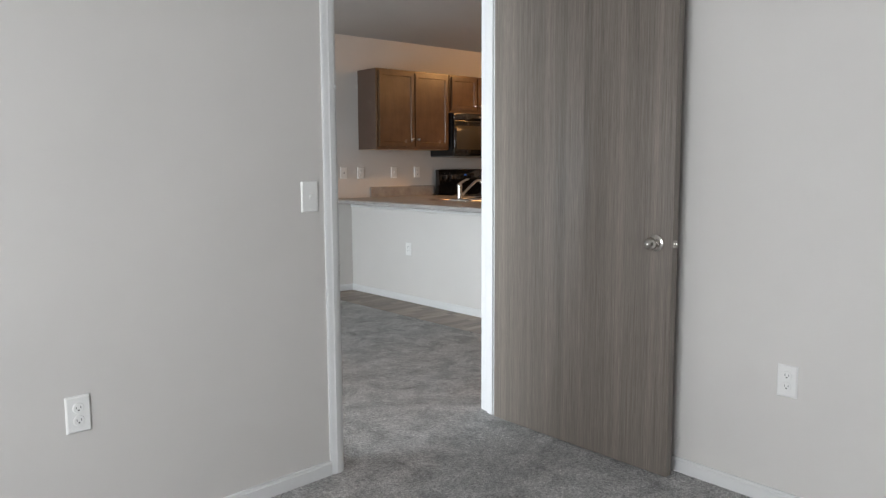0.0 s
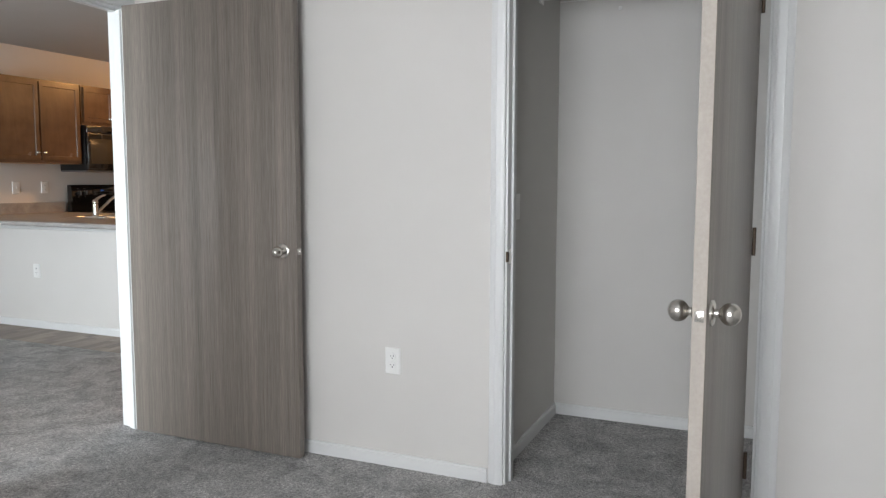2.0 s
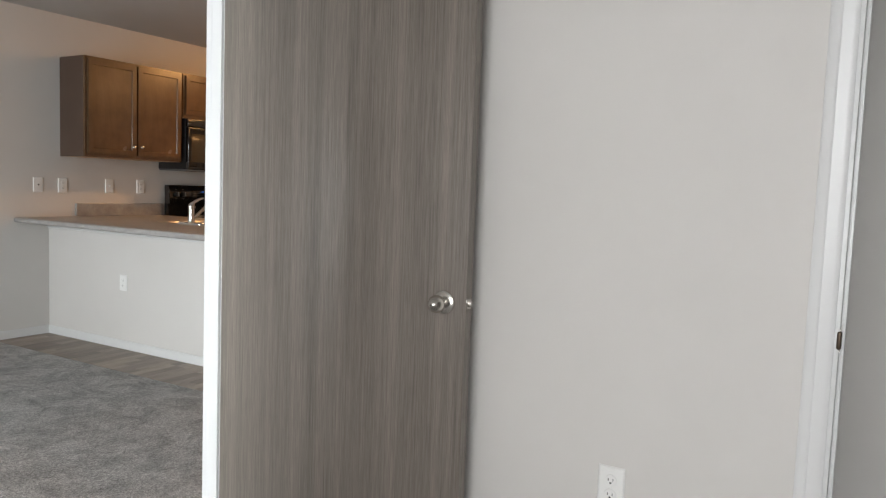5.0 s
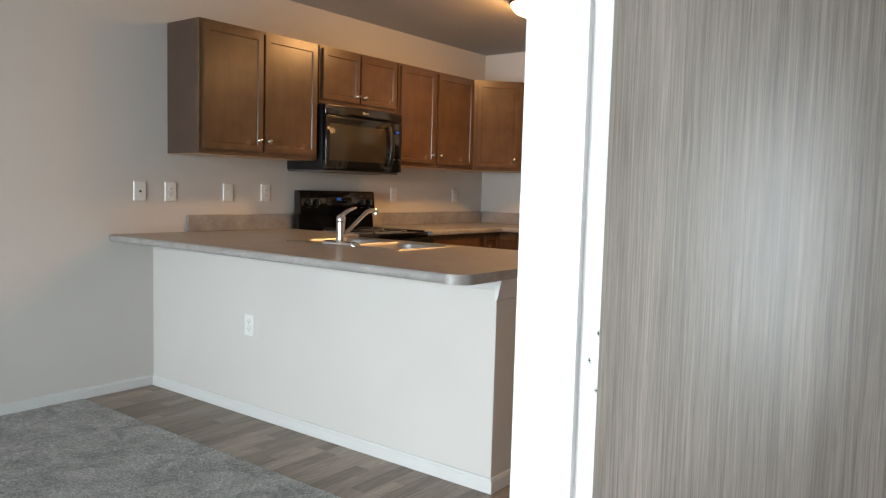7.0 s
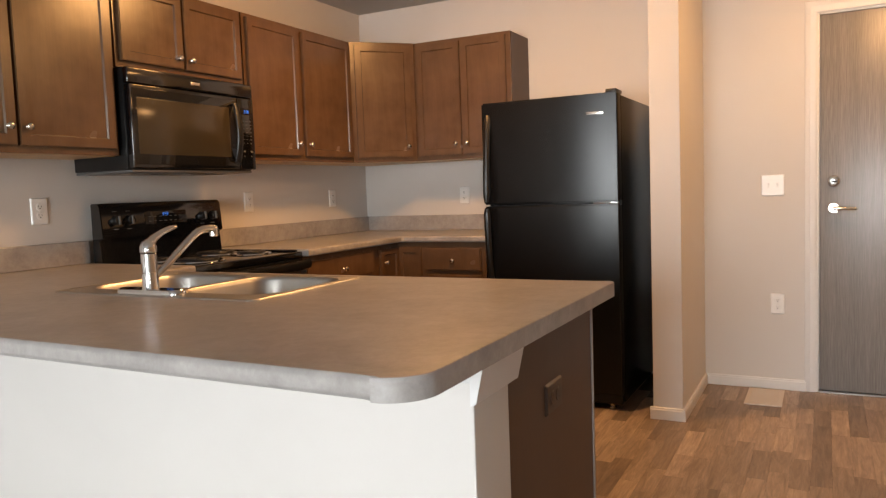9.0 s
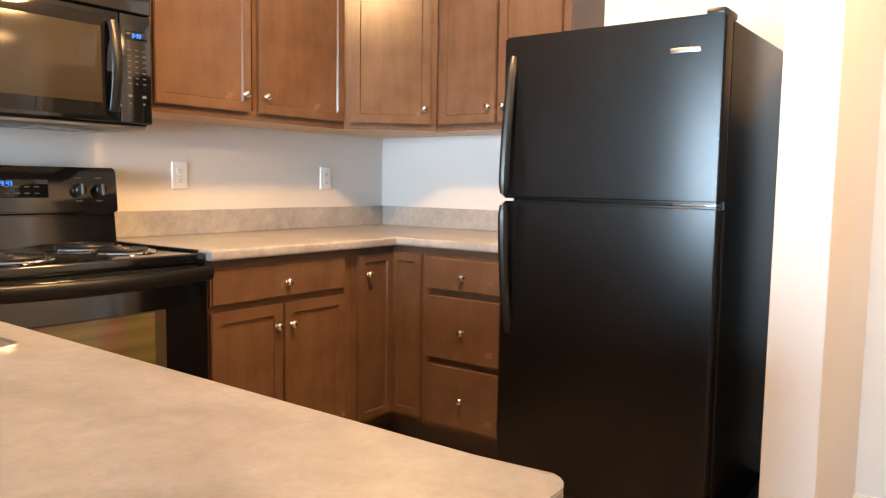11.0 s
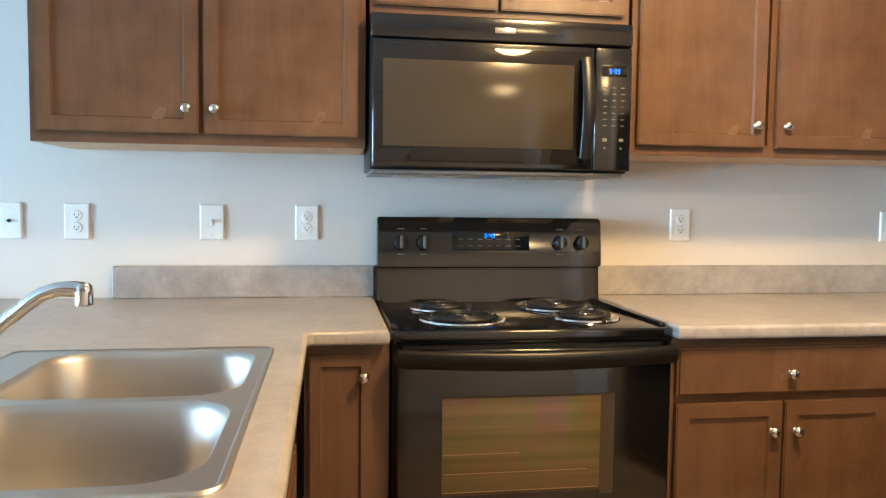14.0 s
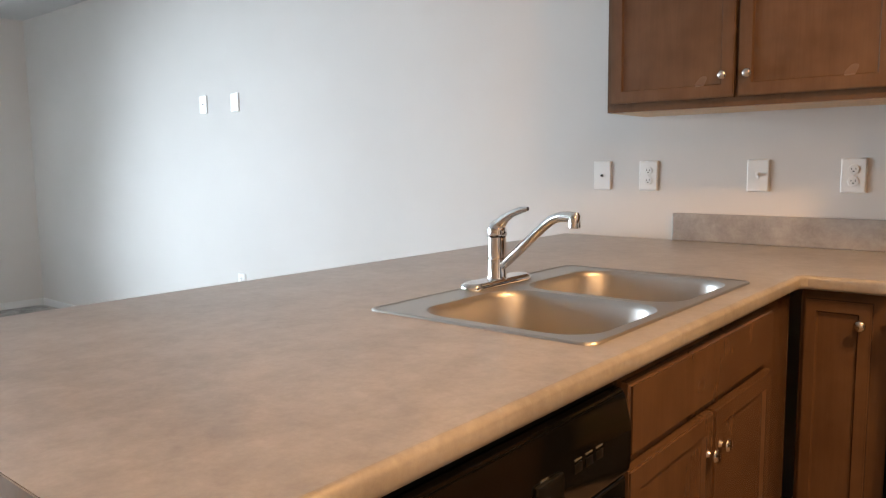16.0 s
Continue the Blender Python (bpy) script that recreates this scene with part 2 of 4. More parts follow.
def lathe(profile, segs=24, bm=None, m=None):
    """Turns (radius, height) pairs round the local z axis."""
    bm = bm or bmesh.new()
    m = m or Matrix()
    rings = []
    for r, z in profile:
        if r < 1e-5:
            rings.append([bm.verts.new(m @ Vector((0, 0, z)))])
        else:
            rings.append([bm.verts.new(m @ Vector((r * math.cos(2 * math.pi * k / segs), r * math.sin(2 * math.pi * k / segs), z))) for k in range(segs)])
    for a, b in zip(rings, rings[1:]):
        for k in range(segs):
            n = (k + 1) % segs
            if len(a) == 1 and len(b) > 1:
                bm.faces.new((a[0], b[n], b[k]))
            elif len(b) == 1 and len(a) > 1:
                bm.faces.new((a[k], a[n], b[0]))
            elif len(a) > 1:
                bm.faces.new((a[k], a[n], b[n], b[k]))
    bmesh.ops.recalc_face_normals(bm, faces=bm.faces)
    return bm


def tube(points, radius, segs=12, bm=None):
    """A round bar along points; radius is one number or one for each point."""
    bm = bm or bmesh.new()
    pts = [Vector(p) for p in points]
    rad = radius if isinstance(radius, (list, tuple)) else [radius] * len(pts)
    rings, up = [], None
    for i, p in enumerate(pts):
        d = (pts[min(i + 1, len(pts) - 1)] - pts[max(i - 1, 0)]).normalized()
        if up is None:
            up = Vector((0, 0, 1)) if abs(d.z) < 0.9 else Vector((1, 0, 0))
        side = d.cross(up).normalized()
        up = side.cross(d).normalized()
        rings.append([bm.verts.new(p + rad[i] * (math.cos(2 * math.pi * k / segs) * side + math.sin(2 * math.pi * k / segs) * up)) for k in range(segs)])
    for a, b in zip(rings, rings[1:]):
        for k in range(segs):
            n = (k + 1) % segs
            bm.faces.new((a[k], a[n], b[n], b[k]))
    bm.faces.new(rings[0])
    bm.faces.new(list(reversed(rings[-1])))
    bmesh.ops.recalc_face_normals(bm, faces=bm.faces)
    return bm


def prism(outline, z0, z1, holes=()):
    """An upright prism over a flat outline, with holes through it."""
    bm = bmesh.new()
    edges = []
    for loop in (outline, *holes):
        vs = [bm.verts.new((x, y, z1)) for x, y in loop]
        edges += [bm.edges.new((vs[k], vs[(k + 1) % len(vs)])) for k in range(len(vs))]
    bmesh.ops.triangle_fill(bm, use_beauty=True, use_dissolve=False, edges=edges, normal=(0, 0, 1))
    top = list(bm.faces)
    r = bmesh.ops.extrude_face_region(bm, geom=top)
    for v in (g for g in r["geom"] if isinstance(g, bmesh.types.BMVert)):
        v.co.z = z0
    bmesh.ops.recalc_face_normals(bm, faces=bm.faces)
    return bm


def round_corner(cx, cy, r, a0, a1, steps=8):
    return [(cx + r * math.cos(radians(a0 + (a1 - a0) * k / steps)), cy + r * math.sin(radians(a0 + (a1 - a0) * k / steps))) for k in range(steps + 1)]


def mesh_of(name, bm, material, smooth=None):
    me = bpy.data.meshes.new(name)
    bm.to_mesh(me)
    bm.free()
    for m in material if isinstance(material, (list, tuple)) else [material]:
        me.materials.append(m)
    if smooth is not None:
        me.shade_smooth()
        me.set_sharp_from_angle(angle=radians(smooth))
    return me


def part(name, bm, material, parent, label="", smooth=35, at=None):
    ob = new(name, mesh_of(name, bm, material, smooth))
    ob.parent = parent
    if at is not None:
        ob.matrix_basis = at
    return tagged(ob, label) if label else ob


def thing(name, m, label, category, group="", kind=""):
    ob = new(name)
    ob.empty_display_size = 0.1
    ob.matrix_basis = m
    return tagged(ob, label, category, group, kind)


def solid(name, bm, material, label, category, kind="structure", smooth=None):
    return tagged(new(name, mesh_of(name, bm, material, smooth)), label, category, "", kind)


# ---------- structure ----------
def wall(name, bm, label="painted drywall wall in pale greige"):
    return solid(name, bm, WALL, label, "wall")


T = 0.11
W0 = WEST - 0.15
wall("wall_north", block(W0, EAST + 0.15, NORTH, NORTH + 0.15, 0, CEIL))
wall("wall_east_kitchen", block(EAST, EAST + 0.15, 4.15, NORTH, 0, CEIL))
wall("wall_kitchen_stub", block(6.785, EAST + 0.15, 4.005, 4.15, 0, CEIL, 0.004), "end of a short painted drywall partition beside the refrigerator")
DOOR_Y0, DOOR_Y1, DOOR_TOP = 2.49, 3.412, 2.045
wall("wall_east_entry", boxes((ENTRY_X, ENTRY_X + 0.15, 3.43, 4.005, 0, CEIL), (ENTRY_X, ENTRY_X + 0.15, 1.6, 2.47, 0, CEIL), (ENTRY_X, ENTRY_X + 0.15, 2.47, 3.43, 2.062, CEIL)))
wall("wall_south_entry", block(BED_E + T, ENTRY_X + 0.15, 1.45, 1.6, 0, CEIL))
HEAD = 2.06
NB = pose(1.753, 2.718, 0, 0, 0, 4.4)
N_OPEN0, N_OPEN1, N_THICK = -0.012, 0.975, 0.1026
wall("wall_bedroom_north", boxes((-3.08, N_OPEN0, 0, N_THICK, 0, CEIL), (N_OPEN1, 1.125, 0, N_THICK, 0, CEIL), (N_OPEN0, N_OPEN1, 0, N_THICK, HEAD, CEIL))).matrix_basis = NB
CL_Y0, CL_Y1 = -0.06, 0.905
wall("wall_bedroom_east", boxes((BED_E, BED_E + T, CL_Y1, 2.794, 0, CEIL), (BED_E, BED_E + T, -2.0, CL_Y0, 0, CEIL), (BED_E, BED_E + T, CL_Y0, CL_Y1, HEAD, CEIL)))
wall("wall_bedroom_south", block(W0, 3.9, -2.15, -2.0, 0, CEIL))
wall("wall_closet_north", block(BED_E + T, 3.9, 0.95, 1.05, 0, CEIL))
wall("wall_closet_back", block(3.76, 3.9, -2.0, 0.95, 0, CEIL))
wall("wall_closet_south", block(BED_E + T, 3.76, -0.9, -0.8, 0, CEIL))
BW = (-0.45, 1.45, 0.72, 2.12)
LW = (3.1, 5.1, 0.02, 2.08)
wall("wall_west", boxes((W0, WEST, -2.0, BW[0], 0, CEIL), (W0, WEST, BW[0], BW[1], 0, BW[2]), (W0, WEST, BW[0], BW[1], BW[3], CEIL), (W0, WEST, BW[1], LW[0], 0, CEIL),
                       (W0, WEST, LW[0], LW[1], LW[3], CEIL), (W0, WEST, LW[1], NORTH, 0, CEIL)))
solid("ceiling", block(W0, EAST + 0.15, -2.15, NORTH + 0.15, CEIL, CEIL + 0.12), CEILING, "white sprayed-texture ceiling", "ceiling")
solid("ground", block(-400, 400, -400, 400, -0.45, -0.35), GRASS, "mown lawn around the building", "ground")
solid("floor_slab", block(W0, EAST + 0.15, -2.15, NORTH + 0.15, -0.36, -0.012), JOINT, "dark bed under the floor coverings", "floor")
CARPET_X = 3.845
solid("floor_carpet", prism([(WEST, -2.0), (3.76, -2.0), (3.76, 0.95), (BED_E, 0.95), (BED_E, 2.94), (CARPET_X, 2.94), (CARPET_X, NORTH), (WEST, NORTH)], -0.012, 0.004), CARPET,
      "grey cut-pile carpet with brushed lighter patches", "carpet")


def baseboard(name, p, q, side, h=0.062):
    """A skirting board on the line from p to q; side points into the room."""
    p, q, s = Vector((*p, 0)), Vector((*q, 0)), Vector((*side, 0))
    bm = bmesh.new()
    prof = [(0.0, 0.001), (0.013, 0.001), (0.013, h * 0.80), (0.010, h * 0.86), (0.0095, h * 0.97), (0.0075, h), (0.0, h)]
    a = [bm.verts.new(p + s * d + Vector((0, 0, z))) for d, z in prof]
    b = [bm.verts.new(q + s * d + Vector((0, 0, z))) for d, z in prof]
    n = len(prof)
    for k in range(n):
        bm.faces.new((a[k], a[(k + 1) % n], b[(k + 1) % n], b[k]))
    bm.faces.new(a)
    bm.faces.new(list(reversed(b)))
    bmesh.ops.recalc_face_normals(bm, faces=bm.faces)
    return solid(name, bm, TRIM, "white painted baseboard with an eased top edge", "baseboard")


PEN_X, PEN_S = 4.275, 3.96
for k, row in enumerate((((WEST, NORTH), (PEN_X, NORTH), (0, -1)), ((PEN_X, NORTH - 0.013), (PEN_X, PEN_S), (-1, 0)), ((PEN_X - 0.013, PEN_S), (PEN_X + 0.17, PEN_S), (0, -1)),
                        ((6.785, 4.163), (6.785, 4.005), (-1, 0)), ((6.772, 4.005), (ENTRY_X, 4.005), (0, -1)), ((ENTRY_X, 4.005), (ENTRY_X, 3.475), (-1, 0)),
                        ((BED_E, 2.78), (BED_E, 0.965), (-1, 0)), ((BED_E, -0.125), (BED_E, -2.0), (-1, 0)),
                        ((3.76, 0.95), (3.76, -0.8), (-1, 0)), ((BED_E + T, 0.95), (3.76, 0.95), (0, -1)), ((WEST, LW[1] + 0.08), (WEST, NORTH), (1, 0)))):
    baseboard("baseboard_%d" % (k + 1), *row)
baseboard("baseboard_20", (-3.0, 0), (N_OPEN0 - 0.052, 0), (0, -1)).matrix_basis = NB
baseboard("baseboard_21", (-3.0, N_THICK), (N_OPEN0 - 0.052, N_THICK), (0, 1)).matrix_basis = NB


# ---------- doors, casings and windows ----------
CASE_PROFILE = ((0.0, 0.0), (0.0, 0.010), (0.012, 0.016), (0.034, 0.017), (0.040, 0.013), (0.052, 0.012), (0.060, 0.007), (0.060, 0.0))


def casing_set(name, width, head, m, depth, label, both=True, floor=0.003):
    """Jambs, stop and moulded casings of an opening. Local x runs along the wall from one jamb to the other, y out of the wall, z up."""
    frame_ob = thing(name, m, label, "door frame", "", "structure")
    part("jamb", boxes((0, 0.018, -depth, 0, floor, head), (width - 0.018, width, -depth, 0, floor, head), (0.018, width - 0.018, -depth, 0, head - 0.018, head), bevel=0.0015), TRIM, frame_ob)
    part("door_stop", boxes((0.018, 0.028, -0.075, -0.042, floor, head - 0.018), (width - 0.028, width - 0.018, -0.075, -0.042, floor, head - 0.018), (0.028, width - 0.028, -0.075, -0.042, head - 0.028, head - 0.018), bevel=0.0015), TRIM, frame_ob)
    for face in ((0, 1), (-depth, -1)) if both else ((0, 1),):
        bm = bmesh.new()
        path = [(0.008, floor), (0.008, head - 0.008), (width - 0.008, head - 0.008), (width - 0.008, floor)]
        outs = [(-1, 0), (-1, 1), (1, 1), (1, 0)]
        rings = []
        for (px, pz), (ox, oz) in zip(path, outs):
            rings.append([bm.verts.new((px + ox * d, face[0] + face[1] * t, pz + oz * d)) for d, t in CASE_PROFILE])
        for a, b in zip(rings, rings[1:]):
            for k in range(len(CASE_PROFILE)):
                n = (k + 1) % len(CASE_PROFILE)
                bm.faces.new((a[k], a[n], b[n], b[k]))
        bm.faces.new(rings[0])
        bm.faces.new(list(reversed(rings[-1])))
        bmesh.ops.recalc_face_normals(bm, faces=bm.faces)
        part("casing", bm, TRIM, frame_ob)
    return frame_ob


bed_frame = casing_set("door_frame_bedroom", N_OPEN1 - N_OPEN0, HEAD, NB @ pose(N_OPEN1, 0, 0, 0, 0, 180), N_THICK, "white painted frame and moulded casing of the bedroom doorway")
closet_frame = casing_set("door_frame_closet", CL_Y1 - CL_Y0, HEAD, pose(BED_E, CL_Y0, 0, 0, 0, 90), T, "white painted frame and moulded casing of the closet doorway")
entry_frame = casing_set("door_frame_entry", 0.96, HEAD + 0.002, pose(ENTRY_X, 2.47, 0, 0, 0, 90), 0.15, "white painted frame and casing of the entry door", False)


# The hinge side of the bedroom frame: a deeper board, a little out of square, with its own stop.
part("hinge_jamb", prism([(0.0181, -N_THICK), (0.0192, -N_THICK), (0.0515, 0.03), (0.0181, 0.03)], 0.003, HEAD - 0.0185), TRIM, bed_frame)
part("hinge_stop", prism([(0.0352, -0.0378), (0.0472, -0.0378), (0.0545, -0.0027), (0.0434, -0.0027)], 0.003, HEAD - 0.0285), TRIM, bed_frame)


def strike(frame_ob, x, z):
    s = part("strike_plate", boxes((x - 0.001, x + 0.0015, -0.045, -0.012, z - 0.03, z + 0.03), (x - 0.0012, x + 0.0018, -0.035, -0.02, z - 0.012, z + 0.012)), NICKEL, frame_ob, "satin nickel strike plate")
    part("strike_lip", block(x - 0.004, x + 0.006, -0.014, 0.006, z - 0.021, z + 0.021, 0.004, 3), BRONZE, s, "dark curled lip of the strike plate")
    return s


def jamb_hinges(frame_ob, m, y0, y1):
    """Hinge leaves let into a jamb, rounded at the corners away from the pin."""
    for z in (0.234, 1.009, 1.844):
        r, h = 0.0145, 0.0455
        loop = [(y1, -h), (y1, h)] + [(b, a) for a, b in round_corner(h - r, y0 + r, r, 0, -90, 6)] + [(b, a) for a, b in round_corner(-h + r, y0 + r, r, 270, 180, 6)]
        bm = prism(loop, 0.0, 0.0018)
        bm.transform(Matrix(((0, 0, 1, 0), (1, 0, 0, 0), (0, 1, 0, 0), (0, 0, 0, 1))))
        leaf = part("hinge_leaf", bm, HINGE, frame_ob, "pale satin hinge leaf with screws", at=pose(0, 0, z) @ m)
        for dy, dz in ((0.0225, 0.036), (0.011, 0.0), (0.0225, -0.036)):
            screw = part("screw", lathe([(0.0, 0.0024), (0.0026, 0.0022), (0.0042, 0.0012), (0.0044, 0.0)], 14), HINGE, leaf, at=pose(0.0017, y0 + dy, dz, 0, 90))
            part("screw_slot", boxes((-0.0024, 0.0024, -0.0005, 0.0005, 0.0022, 0.0027), (-0.0005, 0.0005, -0.0024, 0.0024, 0.0022, 0.0027)), SLOT, screw)


jamb_hinges(bed_frame, pose(0.0436, -0.002, 0, 0, 0, -math.degrees(math.atan2(0.0323, 0.1326))), 0.008, 0.0315)
strike(closet_frame, CL_Y1 - CL_Y0 - 0.0185, 0.935)


def hinge(parent, x, y, z, turn, name="hinge"):
    bm = boxes((0.0, 0.034, -0.0015, 0.0015, -0.045, 0.045), bevel=0.001)
    lathe([(0.0, -0.049), (0.0055, -0.048), (0.0055, 0.048), (0.0, 0.049)], 10, bm, pose(0, 0.005, 0))
    for dz in (-0.03, 0, 0.03):
        lathe([(0.0, 0.0028), (0.0035, 0.0024), (0.004, 0.001)], 10, bm, pose(0.02, 0, dz, -90))
    return part(name, bm, NICKEL, parent, "satin nickel butt hinge", at=pose(x, y, z, 0, 0, turn))


def door_knob(parent, m, egg=False):
    shape = [(0.0, 0.072), (0.006, 0.0712), (0.0125, 0.067), (0.0195, 0.058), (0.0245, 0.047), (0.0255, 0.04), (0.022, 0.031), (0.015, 0.026), (0.0125, 0.02), (0.0125, 0.008), (0.0, 0.008)]
    ball = [(0.0285 * math.sin(math.radians(a)), 0.045 + 0.0265 * math.cos(math.radians(a))) for a in range(0, 151, 10)] + [(0.0105, 0.018), (0.0115, 0.008), (0.0, 0.008)]
    knob = part("knob", lathe(shape if egg else ball, 28), NICKEL, parent, "satin nickel knob", at=m)
    if egg:
        part("keyhole", lathe([(0.0, 0.0727), (0.0022, 0.0725), (0.0024, 0.071)], 10), SLOT, knob)
        part("set_screw", lathe([(0.0, 0.0095), (0.003, 0.009), (0.0035, 0.008)], 10), SLOT, knob, at=pose(0.021, 0, 0))
    part("rose", lathe([(0.0, 0.009), (0.014, 0.009), (0.027, 0.008), (0.0325, 0.004), (0.0335, 0.0), (0.0, 0.0)], 28), NICKEL, knob)
    return knob


def slab_door(name, w, h, m, label, knob_z, edge_mat=None, hinges=True, faces=None):
    """A flush leaf. Local x from hinge to latch edge, thickness along y from 0 to 0.035."""
    d = thing(name, m, label, "door", "", "structure")
    part("leaf", block(0, w, 0, 0.035, 0.0, h, 0.0015), faces or DOOR, d)
    part("latch_edge", block(w, w + 0.0012, 0.001, 0.034, 0.002, h - 0.002), edge_mat or DOOR, d, "bare edge of the door leaf")
    part("latch", boxes((w, w + 0.0018, 0.0065, 0.0285, knob_z - 0.014, knob_z + 0.014), (w, w + 0.011, 0.012, 0.023, knob_z - 0.007, knob_z + 0.007), bevel=0.001), NICKEL, d, "satin nickel latch plate")
    door_knob(d, pose(w - 0.068, 0.0, knob_z, 90), name == "door_bedroom")
    door_knob(d, pose(w - 0.068, 0.035, knob_z, -90), name == "door_bedroom")
    if name == "door_closet":
        for z in (0.22, h * 0.5, h - 0.2):
            bm = block(-0.0035, -0.0005, 0.002, 0.034, -0.045, 0.045, 0.0006)
            lathe([(0.0, -0.049), (0.0065, -0.048), (0.0065, 0.048), (0.0, 0.049)], 12, bm, pose(-0.006, 0.041, 0))
            part("hinge", bm, BRONZE, d, "dark steel butt hinge", at=pose(0, 0, z))
    elif hinges:
        for z in (0.22, h * 0.5, h - 0.2):
            hinge(d, -0.002, 0.0, z, 90)
    return d


slab_door("door_bedroom", 0.95, 2.03, pose(2.644, 2.748, 0.014, 0, 0, -90.0), "open grey-brown wood-grain flush door with a satin knob", 0.915, hinges=False)
slab_door("door_closet", 0.885, 2.03, pose(2.735, -0.003, 0.014, 0, 0, 174.6) @ pose(0, -0.035, 0), "open flush closet door with a bare latch edge", 0.895, DOOR_EDGE)
entry = slab_door("door_entry", 0.915, 2.03, pose(ENTRY_X + 0.012, 2.492, 0.014, 0, 0, 90) @ pose(0, -0.035, 0), "closed grey wood-grain entry door with lever and deadbolt", 1.0, None, False, ENTRY_DOOR)
for o in [c for c in entry.children if c.name.split(".")[0] in ("knob", "latch")]:
    for c in list(o.children):
        bpy.data.objects.remove(c)
    bpy.data.objects.remove(o)
lever = part("lever_handle", tube([(0, 0, 0.0), (0, 0, 0.045), (0.004, 0, 0.052), (-0.02, 0, 0.054), (-0.06, 0.002, 0.05), (-0.105, 0.004, 0.046)], [0.011, 0.010, 0.011, 0.011, 0.0095, 0.008], 14), NICKEL, entry, "satin nickel lever handle", at=pose(0.85, 0.035, 1.0, -90))
part("rose", lathe([(0.0, 0.01), (0.026, 0.009), (0.033, 0.0), (0.0, 0.0)], 24), NICKEL, lever)
bolt = part("deadbolt", lathe([(0.0, 0.014), (0.02, 0.014), (0.028, 0.011), (0.032, 0.0), (0.0, 0.0)], 24), NICKEL, entry, "satin nickel deadbolt rosette", at=pose(0.85, 0.035, 1.145, -90))
part("thumb_turn", block(-0.014, 0.014, -0.004, 0.004, 0.014, 0.026, 0.002), BLACK_PLASTIC, bolt)
solid("threshold_entry", block(ENTRY_X - 0.01, ENTRY_X + 0.12, 2.488, 3.412, 0.0, 0.011, 0.003), mat("aluminium threshold", (0.35, 0.33, 0.31), 0.35, 1.0), "low metal threshold under the entry door", "threshold")


def window_unit(name, y0, y1, z0, z1, label, bars):
    w = thing(name, pose(WEST - 0.08, y0, z0), label, "window", "", "structure")
    wd, ht = y1 - y0, z1 - z0
    part("window_frame", boxes((-0.03, 0.03, 0, 0.05, 0, ht), (-0.03, 0.03, wd - 0.05, wd, 0, ht), (-0.03, 0.03, 0.05, wd - 0.05, 0, 0.05), (-0.03, 0.03, 0.05, wd - 0.05, ht - 0.05, ht)), TRIM, w)
    part("mullion", block(-0.02, 0.02, wd / 2 - 0.03, wd / 2 + 0.03, 0.05, ht - 0.05, 0.004), TRIM, w)
    for k in range(2):
        pane = part("pane", block(-0.003, 0.003, 0.05 + k * (wd / 2 - 0.02), wd / 2 - 0.03 + k * (wd / 2 - 0.02), 0.05, ht - 0.05), GLASS, w)
        pane.visible_shadow = False
    return w


window_unit("window_1", *BW, "white-framed sliding bedroom window", 1)
window_unit("window_2", *LW, "white-framed sliding glass balcony door", 1)


# ---------- wall plates ----------
def plate(name, w, m, kind, label, group="white wall plates", colour=None):
    """A cover plate on a wall. Local x to the right, z up, y into the room is -y."""
    c = colour or PLATE
    p = thing(name, m, label, "wall plate", group)
    h = 0.117
    bm = bmesh.new()
    box(bm, -w / 2, w / 2, -0.0065, 0.0, -h / 2, h / 2)
    front = [f for f in bm.faces if f.normal.y < -0.9]
    for f in front:
        for v in f.verts:
            v.co.x *= 1 - 0.01 / w
            v.co.z *= 1 - 0.01 / h
    bmesh.ops.bevel(bm, geom=list(bm.edges), offset=0.0012, segments=2, affect="EDGES")
    part("cover", bm, c, p)
    gangs = [0.0] if w < 0.1 else [-0.023, 0.023]
    for gx in gangs:
        if kind == "outlet":
            for dz in (0.0195, -0.0195):
                face = part("receptacle", lathe([(0.0, 0.0022), (0.0155, 0.0022), (0.017, 0.0)], 20), c, p, at=pose(gx, -0.0065, dz, 90))
                part("slots", boxes((-0.0075, -0.0055, -0.001, 0.006, 0.0015, 0.0026), (0.0055, 0.0075, -0.001, 0.006, 0.0015, 0.0026), (-0.0025, 0.0025, -0.0085, -0.004, 0.0015, 0.0026)), SLOT if colour is None else BLACK_PLASTIC, face)
        elif kind == "switch":
            part("toggle", boxes((gx - 0.005, gx + 0.005, -0.008, -0.006, -0.012, 0.012), (gx - 0.0042, gx + 0.0042, -0.019, -0.006, 0.0, 0.0085), bevel=0.001), c, p)
        elif kind == "jack":
            part("jack", lathe([(0.0, 0.006), (0.0045, 0.006), (0.006, 0.0), (0.0, 0.0)], 14), SLOT, p, at=pose(gx, -0.0065, 0.0, 90))
        for dz in (0.0415, -0.0415) if kind != "outlet" else (0.0,):
            part("screw", lathe([(0.0, 0.0012), (0.0028, 0.0008), (0.0032, 0.0)], 10), c, p, at=pose(gx, -0.0066, dz, 90))
    return p


def on_north(x, z, y=NORTH):
    return pose(x, y - 0.0005, z)


def on_east(x, y, z):
    return pose(x - 0.0005, y, z, 0, 0, -90)


